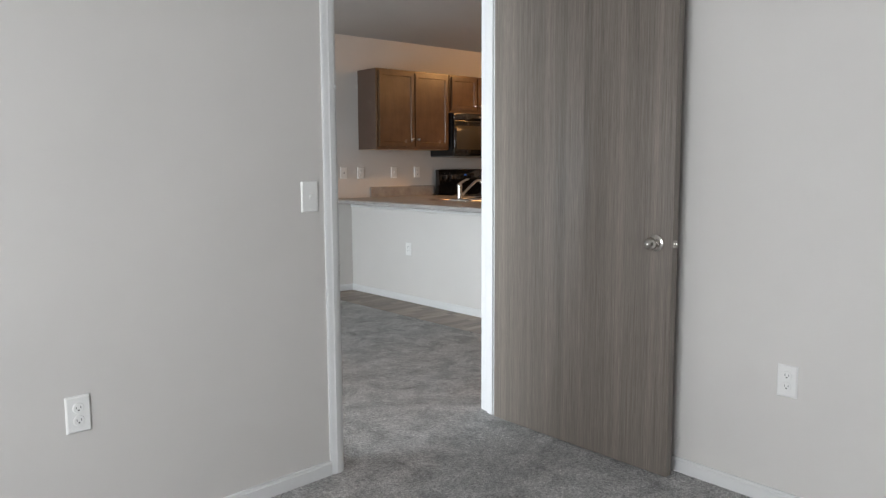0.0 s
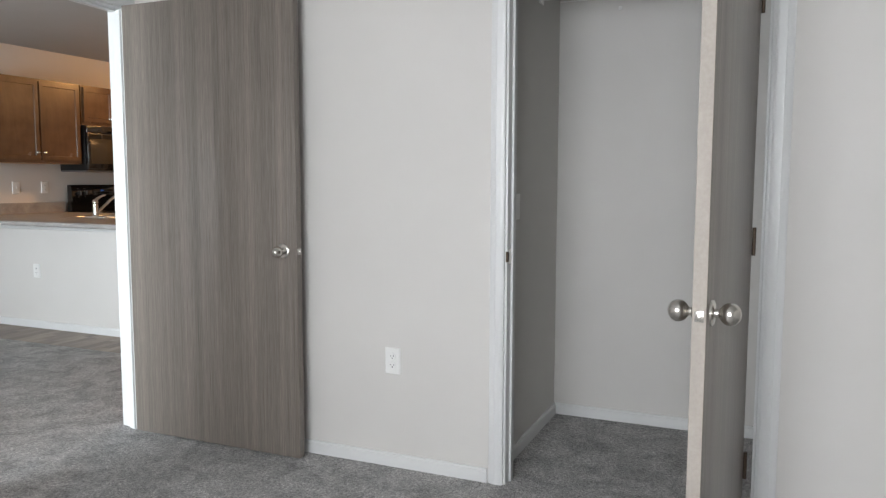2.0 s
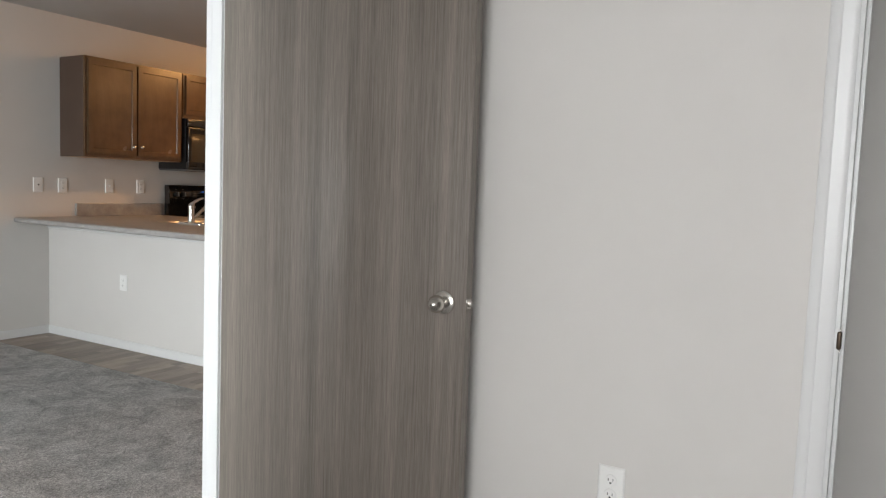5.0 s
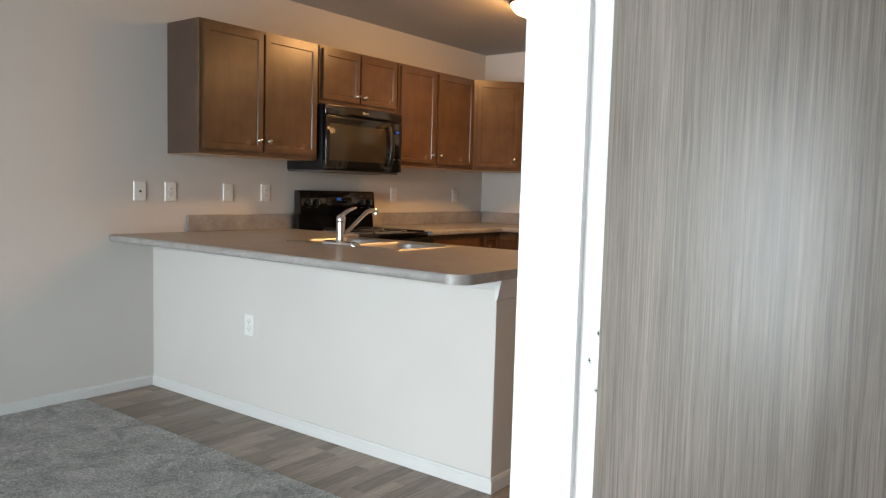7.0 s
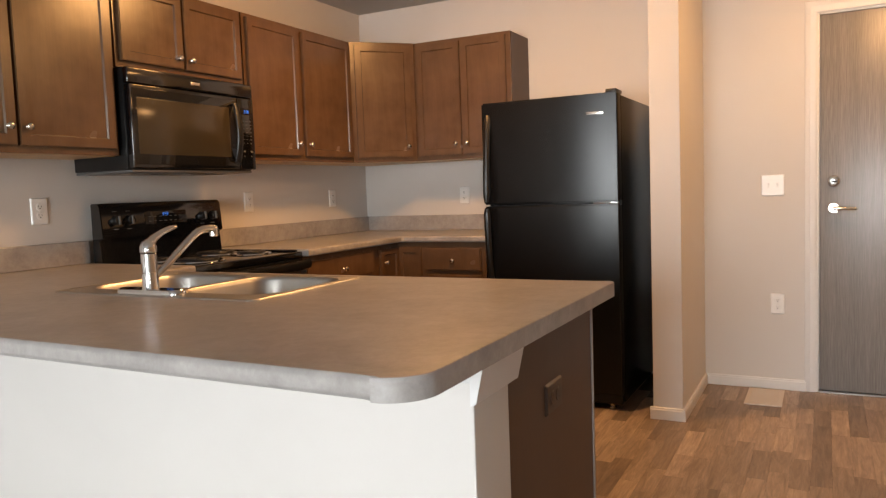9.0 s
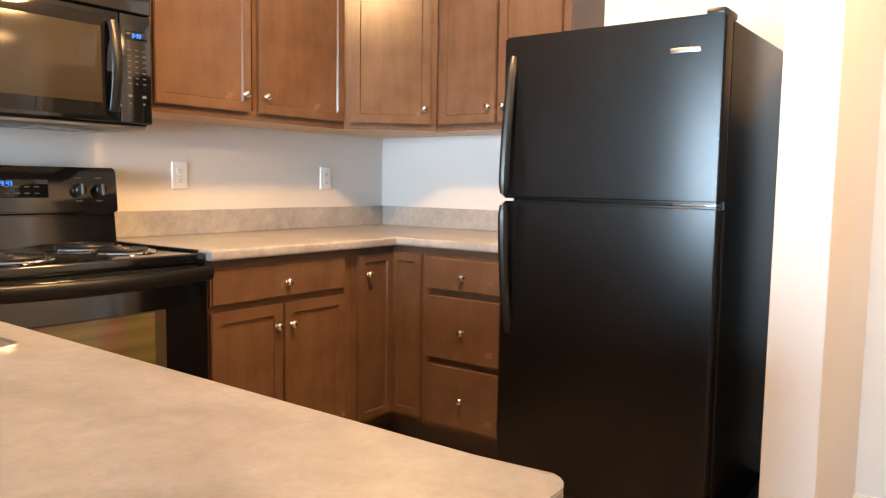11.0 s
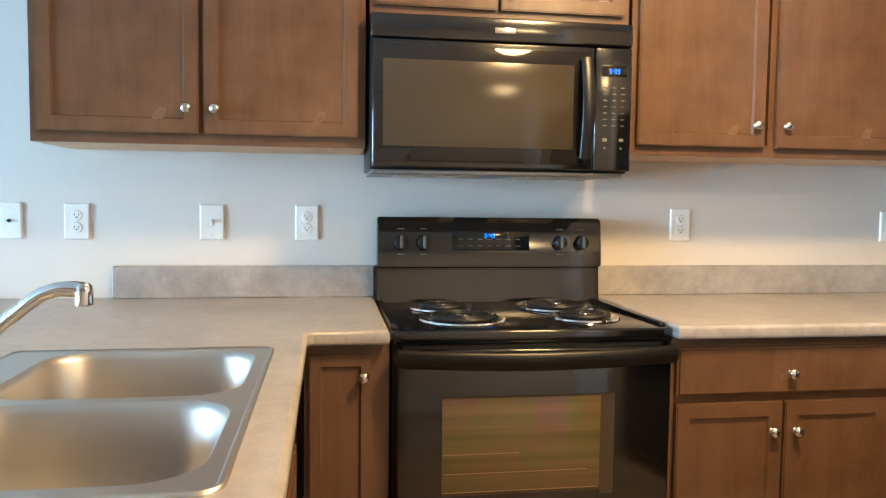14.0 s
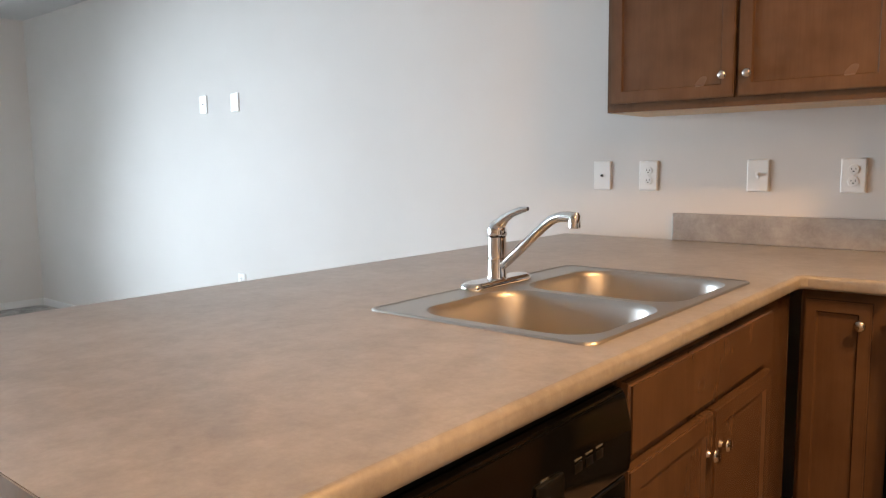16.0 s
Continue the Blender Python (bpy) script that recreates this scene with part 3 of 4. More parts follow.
SW = 0.074
plate("cable_jack", 0.08, on_north(4.192, 1.158), "jack", "white cable jack plate on the kitchen wall")
plate("wall_outlet", 0.08, on_north(4.391, 1.157), "outlet", "white duplex outlet above the counter")
plate("light_switch", 0.08, on_north(4.803, 1.158), "switch", "white toggle switch above the counter backsplash")
plate("wall_outlet", 0.08, on_north(5.106, 1.159), "outlet", "white duplex outlet beside the range")
plate("wall_outlet", 0.078, on_north(6.42, 1.16), "outlet", "white duplex outlet above the counter")
plate("wall_outlet", 0.078, on_north(7.255, 1.16), "outlet", "white duplex outlet near the kitchen corner")
plate("wall_outlet", 0.074, on_east(EAST, 5.596, 1.15), "outlet", "white duplex outlet beside the refrigerator")
plate("cable_jack", 0.082, on_north(1.35, 1.608), "jack", "white cable jack plate high on the living room wall")
plate("wall_outlet", 0.082, on_north(1.692, 1.602), "outlet", "white duplex outlet high on the living room wall")
plate("wall_outlet", 0.08, on_north(1.684, 0.484), "outlet", "white duplex outlet low on the living room wall")
plate("wall_outlet", 0.08, on_east(PEN_X, 5.491, 0.481), "outlet", "white duplex outlet low on the peninsula wall")
plate("light_switch", 0.118, on_east(ENTRY_X, 3.641, 1.148), "switch", "white double switch plate beside the entry door")
plate("wall_outlet", 0.072, on_east(ENTRY_X, 3.618, 0.487), "outlet", "white duplex outlet low on the entry wall")
plate("light_switch", 0.078, NB @ pose(-0.131, -0.0005, 1.115), "switch", "white toggle switch beside the bedroom doorway")
plate("wall_outlet", 0.076, NB @ pose(-0.997, -0.0005, 0.484), "outlet", "white duplex outlet low on the bedroom wall")
plate("wall_outlet", 0.074, on_east(BED_E, 1.395, 0.468), "outlet", "white duplex outlet low beside the closet")
plate("wall_blank", 0.074, on_north(3.068, 1.125, 0.95), "blank", "white blank cover plate inside the closet")


# ---------- cabinets ----------
def panel_front(w, h, rail=0.057):
    """A framed door front with a recessed flat panel; x 0..w, z 0..h, front at y = -0.02."""
    bm = block(0, w, -0.02, 0, 0, h)
    front = [f for f in bm.faces if f.normal.y < -0.9]
    bmesh.ops.inset_region(bm, faces=front, thickness=rail, depth=0.0)
    bmesh.ops.inset_region(bm, faces=front, thickness=0.006, depth=-0.008)
    outer = [e for e in bm.edges if all(abs(v.co.y + 0.02) < 1e-5 and (min(v.co.x, w - v.co.x) < 1e-5 or min(v.co.z, h - v.co.z) < 1e-5) for v in e.verts)]
    bmesh.ops.bevel(bm, geom=outer, offset=0.0035, segments=2, affect="EDGES")
    return bm


def slab_front(w, h):
    bm = block(0, w, -0.02, 0, 0, h)
    front = [e for e in bm.edges if all(v.co.y < -0.019 for v in e.verts)]
    bmesh.ops.bevel(bm, geom=front, offset=0.007, segments=3, affect="EDGES")
    return bm


def cabinet_knob(parent, x, z):
    return part("knob", lathe([(0.0, 0.0255), (0.007, 0.025), (0.0125, 0.022), (0.0145, 0.018), (0.013, 0.0145), (0.007, 0.011), (0.0055, 0.006), (0.008, 0.001), (0.009, 0.0), (0.0, 0.0)], 20), NICKEL, parent, "satin nickel mushroom knob", at=pose(x, -0.02, z, 90))


def cabinet(name, w, z0, z1, depth, m, label, fronts, toe=0.0, open_top=False, group=""):
    """A framed cabinet. Local x 0..w, front frame at y = 0, back at y = depth. fronts: kind, x0, x1, z0, z1, knob x, knob z."""
    c = thing(name, m, label, "cabinet", group)
    body = bmesh.new()
    lo = z0 + toe
    box(body, 0.0, 0.014, 0.019, depth - 0.002, lo, z1)
    box(body, w - 0.014, w, 0.019, depth - 0.002, lo, z1)
    box(body, 0.014, w - 0.014, depth - 0.012, depth - 0.002, lo, z1)
    box(body, 0.014, w - 0.014, 0.019, depth - 0.012, lo + 0.012, lo + 0.026)
    if not open_top:
        box(body, 0.014, w - 0.014, 0.019, depth - 0.012, z1 - 0.014, z1)
    part("body", body, WOOD_DARK, c, "dark brown cabinet sides")
    st = 0.038
    part("face_frame", boxes((0, st, 0, 0.019, lo, z1), (w - st, w, 0, 0.019, lo, z1), (st, w - st, 0, 0.019, lo, lo + st), (st, w - st, 0, 0.019, z1 - st, z1), *([(st, w - st, 0.001, 0.018, lo + st, z1 - st)] if toe else [(w / 2 - 0.03, w / 2 + 0.03, 0.001, 0.018, lo + st, z1 - st)])), WOOD, c)
    if toe:
        part("toe_kick", block(0, w, 0.062, 0.075, z0 + 0.001, lo), WOOD_DARK, c)
    else:
        part("underside", block(0.002, w - 0.002, 0.02, depth - 0.003, lo - 0.001, lo + 0.011), BIRCH, c, "pale birch underside panel")
    for kind, x0, x1, a, b, kx, kz in fronts:
        f = part("drawer_front" if kind == "drawer" else "door", slab_front(x1 - x0, b - a) if kind == "drawer" else panel_front(x1 - x0, b - a, min(0.057, (x1 - x0) * 0.26)), WOOD, c, at=pose(x0, -0.0005, a))
        if kx is not None:
            cabinet_knob(f, kx - x0, kz - a)
    return c


UP0, UP1 = 1.385, 2.148
FRONT_U = 6.085
GU, GB = "wall cabinets", "base cabinets"


def pair(w, z0, z1, gap=0.006, side=0.02, low=0.028, top=0.02, kz=None, mid=None):
    mid = mid or w / 2
    kz = kz or z0 + 0.098
    return [("door", side, mid - gap, z0 + low, z1 - top, mid - gap - 0.032, kz), ("door", mid + gap, w - side, z0 + low, z1 - top, mid + gap + 0.032, kz)]


cabinet("wall_cabinet", 0.908, UP0, UP1, NORTH - FRONT_U, pose(4.372, FRONT_U, 0), "brown stained wall cabinet with two framed doors", pair(0.908, UP0, UP1, mid=0.452), group=GU)
cabinet("wall_cabinet", 0.785, 1.768, UP1, NORTH - FRONT_U, pose(5.292, FRONT_U, 0), "short brown wall cabinet above the microwave", pair(0.785, 1.768, UP1, mid=0.378, kz=1.768 + 0.075), group=GU)
cabinet("wall_cabinet", 0.985, UP0, UP1, NORTH - FRONT_U, pose(6.088, FRONT_U, 0), "brown stained wall cabinet with two framed doors", pair(0.985, UP0, UP1, mid=0.462, gap=0.02), group=GU)


def corner_wall_cabinet():
    c = thing("corner_wall_cabinet", pose(0, 0, 0), "brown diagonal corner wall cabinet with one framed door", "cabinet", GU)
    x0, y0 = 7.075, 5.79
    x1, y1 = EAST - 0.315, 6.09
    out = [(x0, NORTH - 0.002), (EAST - 0.002, NORTH - 0.002), (EAST - 0.002, y0), (x1, y0), (x0, y1)]
    part("body", prism(out, UP0 + 0.004, UP1), WOOD_DARK, c)
    part("underside", prism([(x0 + 0.02, NORTH - 0.01), (EAST - 0.01, NORTH - 0.01), (EAST - 0.01, y0 + 0.01), (x1, y0 + 0.012), (x0 + 0.02, y1)], UP0 - 0.001, UP0 + 0.003), BIRCH, c, "pale birch underside panel")
    L = math.hypot(x1 - x0, y0 - y1)
    a = math.degrees(math.atan2(y0 - y1, x1 - x0))
    m = pose(x0, y1, 0, 0, 0, a)
    part("face_frame", boxes((0, 0.045, -0.019, -0.001, UP0, UP1), (L - 0.045, L, -0.019, -0.001, UP0, UP1), (0.045, L - 0.045, -0.019, -0.001, UP0, UP0 + 0.04), (0.045, L - 0.045, -0.019, -0.001, UP1 - 0.04, UP1)), WOOD, c, at=m)
    d = part("door", panel_front(L - 0.06, UP1 - UP0 - 0.048), WOOD, c, at=m @ pose(0.03, -0.0195, UP0 + 0.028))
    cabinet_knob(d, L - 0.06 - 0.03, 0.07)
    return c


corner_wall_cabinet()
cabinet("wall_cabinet", 0.685, UP0, UP1, 0.315, pose(EAST - 0.315, 5.788, 0, 0, 0, -90), "brown stained wall cabinet beside the refrigerator", pair(0.685, UP0, UP1, side=0.03, mid=0.345), group=GU)

TOP = 0.912
UNDER = TOP - 0.04
FRONT_B = 5.775
cabinet("base_cabinet", 0.70, 0, UNDER, NORTH - FRONT_B, pose(6.096, FRONT_B, 0), "brown base cabinet with one drawer over two doors",
        [("drawer", 0.012, 0.655, 0.714, 0.846, 0.345, 0.772), ("door", 0.012, 0.326, 0.145, 0.692, 0.296, 0.61), ("door", 0.334, 0.655, 0.145, 0.692, 0.366, 0.61)], toe=0.105, open_top=True, group=GB)


def corner_base():
    c = thing("corner_base_cabinet", pose(0, 0, 0), "brown inside-corner base cabinet with a folding pair of doors", "cabinet", GB)
    fx = EAST - (NORTH - FRONT_B)
    part("body", prism([(6.798, FRONT_B + 0.001), (fx + 0.001, FRONT_B + 0.001), (fx + 0.001, 5.60), (EAST - 0.002, 5.60), (EAST - 0.002, NORTH - 0.002), (6.798, NORTH - 0.002)], 0.105, UNDER), WOOD, c)
    part("toe_kick", prism([(6.798, FRONT_B + 0.065), (fx + 0.065, FRONT_B + 0.065), (fx + 0.065, 5.60), (fx + 0.08, 5.60), (fx + 0.08, FRONT_B + 0.08), (6.798, FRONT_B + 0.08)], 0.001, 0.105), WOOD_DARK, c)
    w = fx - 0.022 - 6.832
    d = part("door", panel_front(w, 0.715, 0.05), WOOD, c, at=pose(6.832, FRONT_B, 0.13))
    cabinet_knob(d, 0.05, 0.63)
    part("door", panel_front(0.165, 0.715, 0.05), WOOD, c, at=pose(fx, FRONT_B - 0.005, 0.13, 0, 0, -90))
    return c


corner_base()
FX = EAST - (NORTH - FRONT_B)
cabinet("drawer_cabinet", 0.505, 0, UNDER, NORTH - FRONT_B, pose(FX, 5.598, 0, 0, 0, -90), "brown base cabinet with three stacked drawers",
        [("drawer", 0.03, 0.40, 0.70, 0.838, 0.215, 0.762), ("drawer", 0.03, 0.40, 0.408, 0.678, 0.215, 0.535), ("drawer", 0.03, 0.40, 0.125, 0.386, 0.215, 0.25)], toe=0.105, open_top=True, group=GB)
cabinet("base_cabinet", 0.215, 0, UNDER, NORTH - FRONT_B, pose(5.115, FRONT_B, 0), "narrow brown base cabinet between sink and range",
        [("door", 0.012, 0.172, 0.145, 0.846, 0.148, 0.79)], toe=0.105, open_top=True, group=GB)
PE = 5.085
sink_base = cabinet("sink_cabinet", 0.86, 0, UNDER, 0.68, pose(PE, 4.752, 0, 0, 0, 90), "brown sink base cabinet with a false drawer front over two doors",
        [("drawer", 0.012, 0.81, 0.714, 0.846, None, None), ("door", 0.012, 0.407, 0.145, 0.692, 0.375, 0.61), ("door", 0.415, 0.81, 0.145, 0.692, 0.447, 0.61)], toe=0.105, open_top=True, group=GB)

part("filler", block(0.8605, 1.0225, 0.0, 0.019, 0.105, UNDER), WOOD, sink_base)
part("toe_kick", block(0.8605, 1.08, 0.062, 0.075, 0.001, 0.105), WOOD_DARK, sink_base)


# ---------- peninsula ----------
wall("wall_peninsula", block(PEN_X, PEN_X + 0.17, PEN_S, NORTH, 0.0, UNDER - 0.001, 0.003), "half-height painted drywall wall under the peninsula counter")
pen_end = solid("peninsula_end_panel", block(PEN_X + 0.172, 5.088, PEN_S + 0.012, PEN_S + 0.03, 0.002, UNDER - 0.001, 0.001), WOOD_DARK, "dark brown laminate end panel of the peninsula", "panel", "")
solid("end_panel_trim", block(5.09, 5.099, PEN_S + 0.008, PEN_S + 0.034, 0.002, UNDER - 0.001, 0.001), mat("grey edge strip", (0.30, 0.27, 0.25), 0.4), "grey edge strip on the peninsula end panel", "trim")
plate("wall_outlet", 0.078, pose(4.752, PEN_S + 0.0115, 0.675, 0, 90), "outlet", "dark brown outlet plate on the peninsula end panel", "", mat("dark brown plastic", (0.045, 0.027, 0.02), 0.35))
bm = bmesh.new()
prof = [(0.0, 0.785), (0.012, 0.79), (0.03, UNDER - 0.002), (0.0, UNDER - 0.002)]
a = [bm.verts.new((PEN_X - 0.0145, PEN_S - d, z)) for d, z in prof]
b = [bm.verts.new((PEN_X + 0.195, PEN_S - d, z)) for d, z in prof]
for k in range(4):
    bm.faces.new((a[k], a[(k + 1) % 4], b[(k + 1) % 4], b[k]))
bm.faces.new(a)
bm.faces.new(b[::-1])
bmesh.ops.recalc_face_normals(bm, faces=bm.faces)
solid("trim_peninsula_end", bm, TRIM, "white moulded trim block under the counter end", "trim")
solid("trim_peninsula", block(PEN_X - 0.012, PEN_X - 0.0005, PEN_S + 0.0005, NORTH - 0.001, UNDER - 0.045, UNDER - 0.002, 0.003), TRIM, "white trim strip under the counter overhang", "trim")

SX0, SX1, SY0, SY1 = 4.532, 5.06, 4.712, 5.532


def countertop(name, outline, holes, label, strip=()):
    bm = prism(outline, TOP - 0.038, TOP, holes)
    ho = [h for hole in holes for h in hole]
    inner = {(round(x, 4), round(y, 4)) for x, y in ho}
    es = []
    for e in bm.edges:
        if len(e.link_faces) == 2 and e.calc_face_angle(0) > 0.8 and all((round(v.co.x, 4), round(v.co.y, 4)) not in inner for v in e.verts) and abs(e.verts[0].co.z - e.verts[1].co.z) < 1e-5:
            if not all(v.co.y > NORTH - 0.01 for v in e.verts) and not all(v.co.x > EAST - 0.01 for v in e.verts):
                es.append(e)
    bmesh.ops.bevel(bm, geom=[e for e in es if not strip or not all(v.co.y < CS + CR + 0.0005 for v in e.verts)], offset=0.011, segments=4, affect="EDGES", profile=0.5)
    c = thing(name, pose(0, 0, 0), label, "countertop")
    slab = part("slab", bm, COUNTER, c, smooth=40)
    for p in slab.data.polygons:
        p.use_smooth = p.use_smooth and abs(p.normal.z) < 0.999
    if strip:
        band = bmesh.new()
        a = [band.verts.new((x, y, TOP - 0.0385)) for x, y in strip]
        b = [band.verts.new((x, y, TOP - 0.0008)) for x, y in strip]
        for k in range(len(strip) - 1):
            band.faces.new((a[k], a[k + 1], b[k + 1], b[k]))
        bmesh.ops.recalc_face_normals(band, faces=band.faces)
        bmesh.ops.solidify(band, geom=list(band.faces), thickness=0.0012)
        part("edge_strip", band, COUNTER, c, "glued laminate strip along the counter end", smooth=40)
    return c


CW, CS, CE, CN = 3.96, 3.905, 5.125, 5.728
CR = 0.075
out = [(CW + 0.045, NORTH - 0.001)] + round_corner(CW + CR, CS + CR, CR, 180, 270, 8) + round_corner(CE - 0.03, CS + 0.03, 0.03, 270, 360, 5) + [(CE, CN - 0.015), (CE + 0.015, CN), (5.327, CN), (5.327, NORTH - 0.001)]
hole = [(SX0 + 0.015, SY0 + 0.015), (SX1 - 0.015, SY0 + 0.015), (SX1 - 0.015, SY1 - 0.015), (SX0 + 0.015, SY1 - 0.015)]
countertop("countertop_peninsula", out, [hole], "taupe stone-look laminate peninsula countertop with rounded edges",
           [(x - 0.0008, y - 0.0008) for x, y in round_corner(CW + CR, CS + CR, CR, 180, 270, 8)] + [(CE - 0.03, CS - 0.0008)])
countertop("countertop_corner", [(6.094, NORTH - 0.001), (6.094, CN), (EAST - 0.648 - 0.012, CN), (EAST - 0.648, CN - 0.012), (EAST - 0.648, 5.092), (EAST - 0.001, 5.092), (EAST - 0.001, NORTH - 0.001)], [], "taupe stone-look laminate countertop in the kitchen corner")
solid("backsplash_west", block(4.497, 5.327, NORTH - 0.02, NORTH - 0.0008, TOP + 0.0004, 1.016, 0.003), COUNTER, "low taupe stone-look laminate backsplash strip", "backsplash", "")
solid("backsplash_north", block(6.094, EAST - 0.001, NORTH - 0.02, NORTH - 0.0008, TOP + 0.0004, 1.016, 0.003), COUNTER, "low taupe stone-look laminate backsplash strip", "backsplash", "")
solid("backsplash_east", block(EAST - 0.02, EAST - 0.0008, 5.092, NORTH - 0.0205, TOP + 0.0004, 1.016, 0.003), COUNTER, "low taupe stone-look laminate backsplash strip", "backsplash", "")


# ---------- sink and faucet ----------
def rounded_loop(x0, x1, y0, y1, r, steps=7):
    return round_corner(x0 + r, y0 + r, r, 180, 270, steps) + round_corner(x1 - r, y0 + r, r, 270, 360, steps) + round_corner(x1 - r, y1 - r, r, 0, 90, steps) + round_corner(x0 + r, y1 - r, r, 90, 180, steps)


def sink():
    s = thing("kitchen_sink", pose(0, 0, TOP), "brushed stainless double-bowl drop-in sink in the peninsula", "sink")
    mid = (SY0 + SY1) / 2 - 0.005
    bowls = [(SX0 + 0.092, SX1 - 0.03, SY0 + 0.035, mid - 0.014), (SX0 + 0.092, SX1 - 0.03, mid + 0.014, SY1 - 0.035)]
    R = 0.085
    rim = bmesh.new()
    edges = []
    outer = rounded_loop(SX0, SX1, SY0, SY1, 0.03, 4)
    for loop in [outer] + [rounded_loop(*b, R) for b in bowls]:
        vs = [rim.verts.new((x, y, 0.0025)) for x, y in loop]
        edges += [rim.edges.new((vs[k], vs[(k + 1) % len(vs)])) for k in range(len(vs))]
    bmesh.ops.triangle_fill(rim, use_beauty=True, edges=edges, normal=(0, 0, 1))
    for f in rim.faces:
        if f.normal.z < 0:
            f.normal_flip()
    part("rim", rim, SINK_STEEL, s)
    lip = bmesh.new()
    rings = []
    for grow, z in ((-0.010, 0.0026), (-0.0075, 0.0045), (-0.003, 0.0048), (0.0, 0.003), (0.0012, 0.0004)):
        rings.append([lip.verts.new((x, y, z)) for x, y in rounded_loop(SX0 - grow, SX1 + grow, SY0 - grow, SY1 + grow, 0.03 + grow, 5)])
    n = len(rings[0])
    for p, q in zip(rings, rings[1:]):
        for k in range(n):
            lip.faces.new((p[k], p[(k + 1) % n], q[(k + 1) % n], q[k]))
    bmesh.ops.recalc_face_normals(lip, faces=lip.faces)
    part("lip", lip, SINK_STEEL, s)
    for x0, x1, y0, y1 in bowls:
        bm = bmesh.new()
        rings = []
        for ins, z, r in ((0.0, 0.0025, R), (0.004, -0.002, R), (0.008, -0.012, R), (0.013, -0.09, R - 0.004), (0.018, -0.13, R - 0.006), (0.03, -0.155, R - 0.01), (0.055, -0.168, R - 0.02), (0.1, -0.173, R - 0.04), (0.14, -0.176, 0.03)):
            rings.append([bm.verts.new((x, y, z)) for x, y in rounded_loop(x0 + ins, x1 - ins, y0 + ins, y1 - ins, r)])
        n = len(rings[0])
        for p, q in zip(rings, rings[1:]):
            for k in range(n):
                bm.faces.new((p[k], q[k], q[(k + 1) % n], p[(k + 1) % n]))
        bm.faces.new(rings[-1])
        bmesh.ops.recalc_face_normals(bm, faces=bm.faces)
        if sum(f.normal.z for f in bm.faces if f.calc_center_median().z < -0.17) < 0:
            bmesh.ops.reverse_faces(bm, faces=bm.faces)
        bowl = part("bowl", bm, SINK_STEEL, s, smooth=60)
        part("drain", lathe([(0.0, -0.172), (0.018, -0.172), (0.03, -0.169), (0.042, -0.171), (0.044, -0.175)], 24), CHROME, bowl, at=pose((x0 + x1) / 2, (y0 + y1) / 2, 0))
    return s


sink()


def faucet():
    fx, fy = 4.57, 5.13
    f = thing("kitchen_faucet", pose(fx, fy, TOP + 0.003), "polished chrome single-lever faucet with a swung spout", "faucet")
    bm = bmesh.new()
    loop = rounded_loop(-0.03, 0.03, -0.128, 0.128, 0.0295, 8)
    rings = [[bm.verts.new((x * k, y * (1 - (1 - k) * 0.25), z)) for x, y in loop] for k, z in ((1, 0), (1, 0.006), (0.93, 0.012), (0.78, 0.016))]
    n = len(loop)
    for p, q in zip(rings, rings[1:]):
        for k in range(n):
            bm.faces.new((p[k], p[(k + 1) % n], q[(k + 1) % n], q[k]))
    bm.faces.new(rings[-1])
    bmesh.ops.recalc_face_normals(bm, faces=bm.faces)
    part("base_plate", bm, CHROME, f)
    part("column", lathe([(0.0, 0.012), (0.026, 0.014), (0.0235, 0.022), (0.0225, 0.062), (0.021, 0.0635), (0.021, 0.066), (0.0225, 0.0675), (0.0225, 0.118), (0.020, 0.121), (0.0, 0.121)], 28), CHROME, f)
    side = Vector((0.236, -0.03, 0)).normalized()
    pts = [Vector((0.0, 0, 0.045)) + Vector((side.x * r * 1.16, side.y * r * 1.16, z * 1.12)) for r, z in ((0.012, 0.0), (0.05, 0.03), (0.10, 0.073), (0.13, 0.098), (0.15, 0.112), (0.17, 0.118), (0.19, 0.1185), (0.203, 0.117))]
    part("spout", tube(pts, [0.0105, 0.0115, 0.0115, 0.0115, 0.0118, 0.012, 0.0125, 0.0125], 16), CHROME, f)
    tip = pts[-1]
    part("aerator", lathe([(0.0, -0.024), (0.011, -0.024), (0.0135, -0.022), (0.0135, 0.004), (0.009, 0.011), (0.0, 0.012)], 18), CHROME, f, at=pose(tip.x, tip.y, tip.z))
    h = part("lever", lathe([(0.0235, 0.121), (0.0245, 0.126), (0.0235, 0.138), (0.018, 0.152), (0.008, 0.16), (0.0, 0.161)], 24), CHROME, f)
    hs = Vector((1, -0.12, 0)).normalized()
    bar = [(0.0, 0.136, 0.019), (0.010, 0.152, 0.0155), (0.027, 0.166, 0.0115), (0.050, 0.178, 0.009), (0.076, 0.187, 0.0085), (0.099, 0.191, 0.005)]
    part("lever_blade", tube([(hs.x * r, hs.y * r, z) for r, z, _ in bar], [k for _, _, k in bar], 14), CHROME, h)
    return f


faucet()


# ---------- lit clock digits ----------
SEGMENTS = {"3": "abgcd", "4": "fgbc", "9": "abcdfg"}


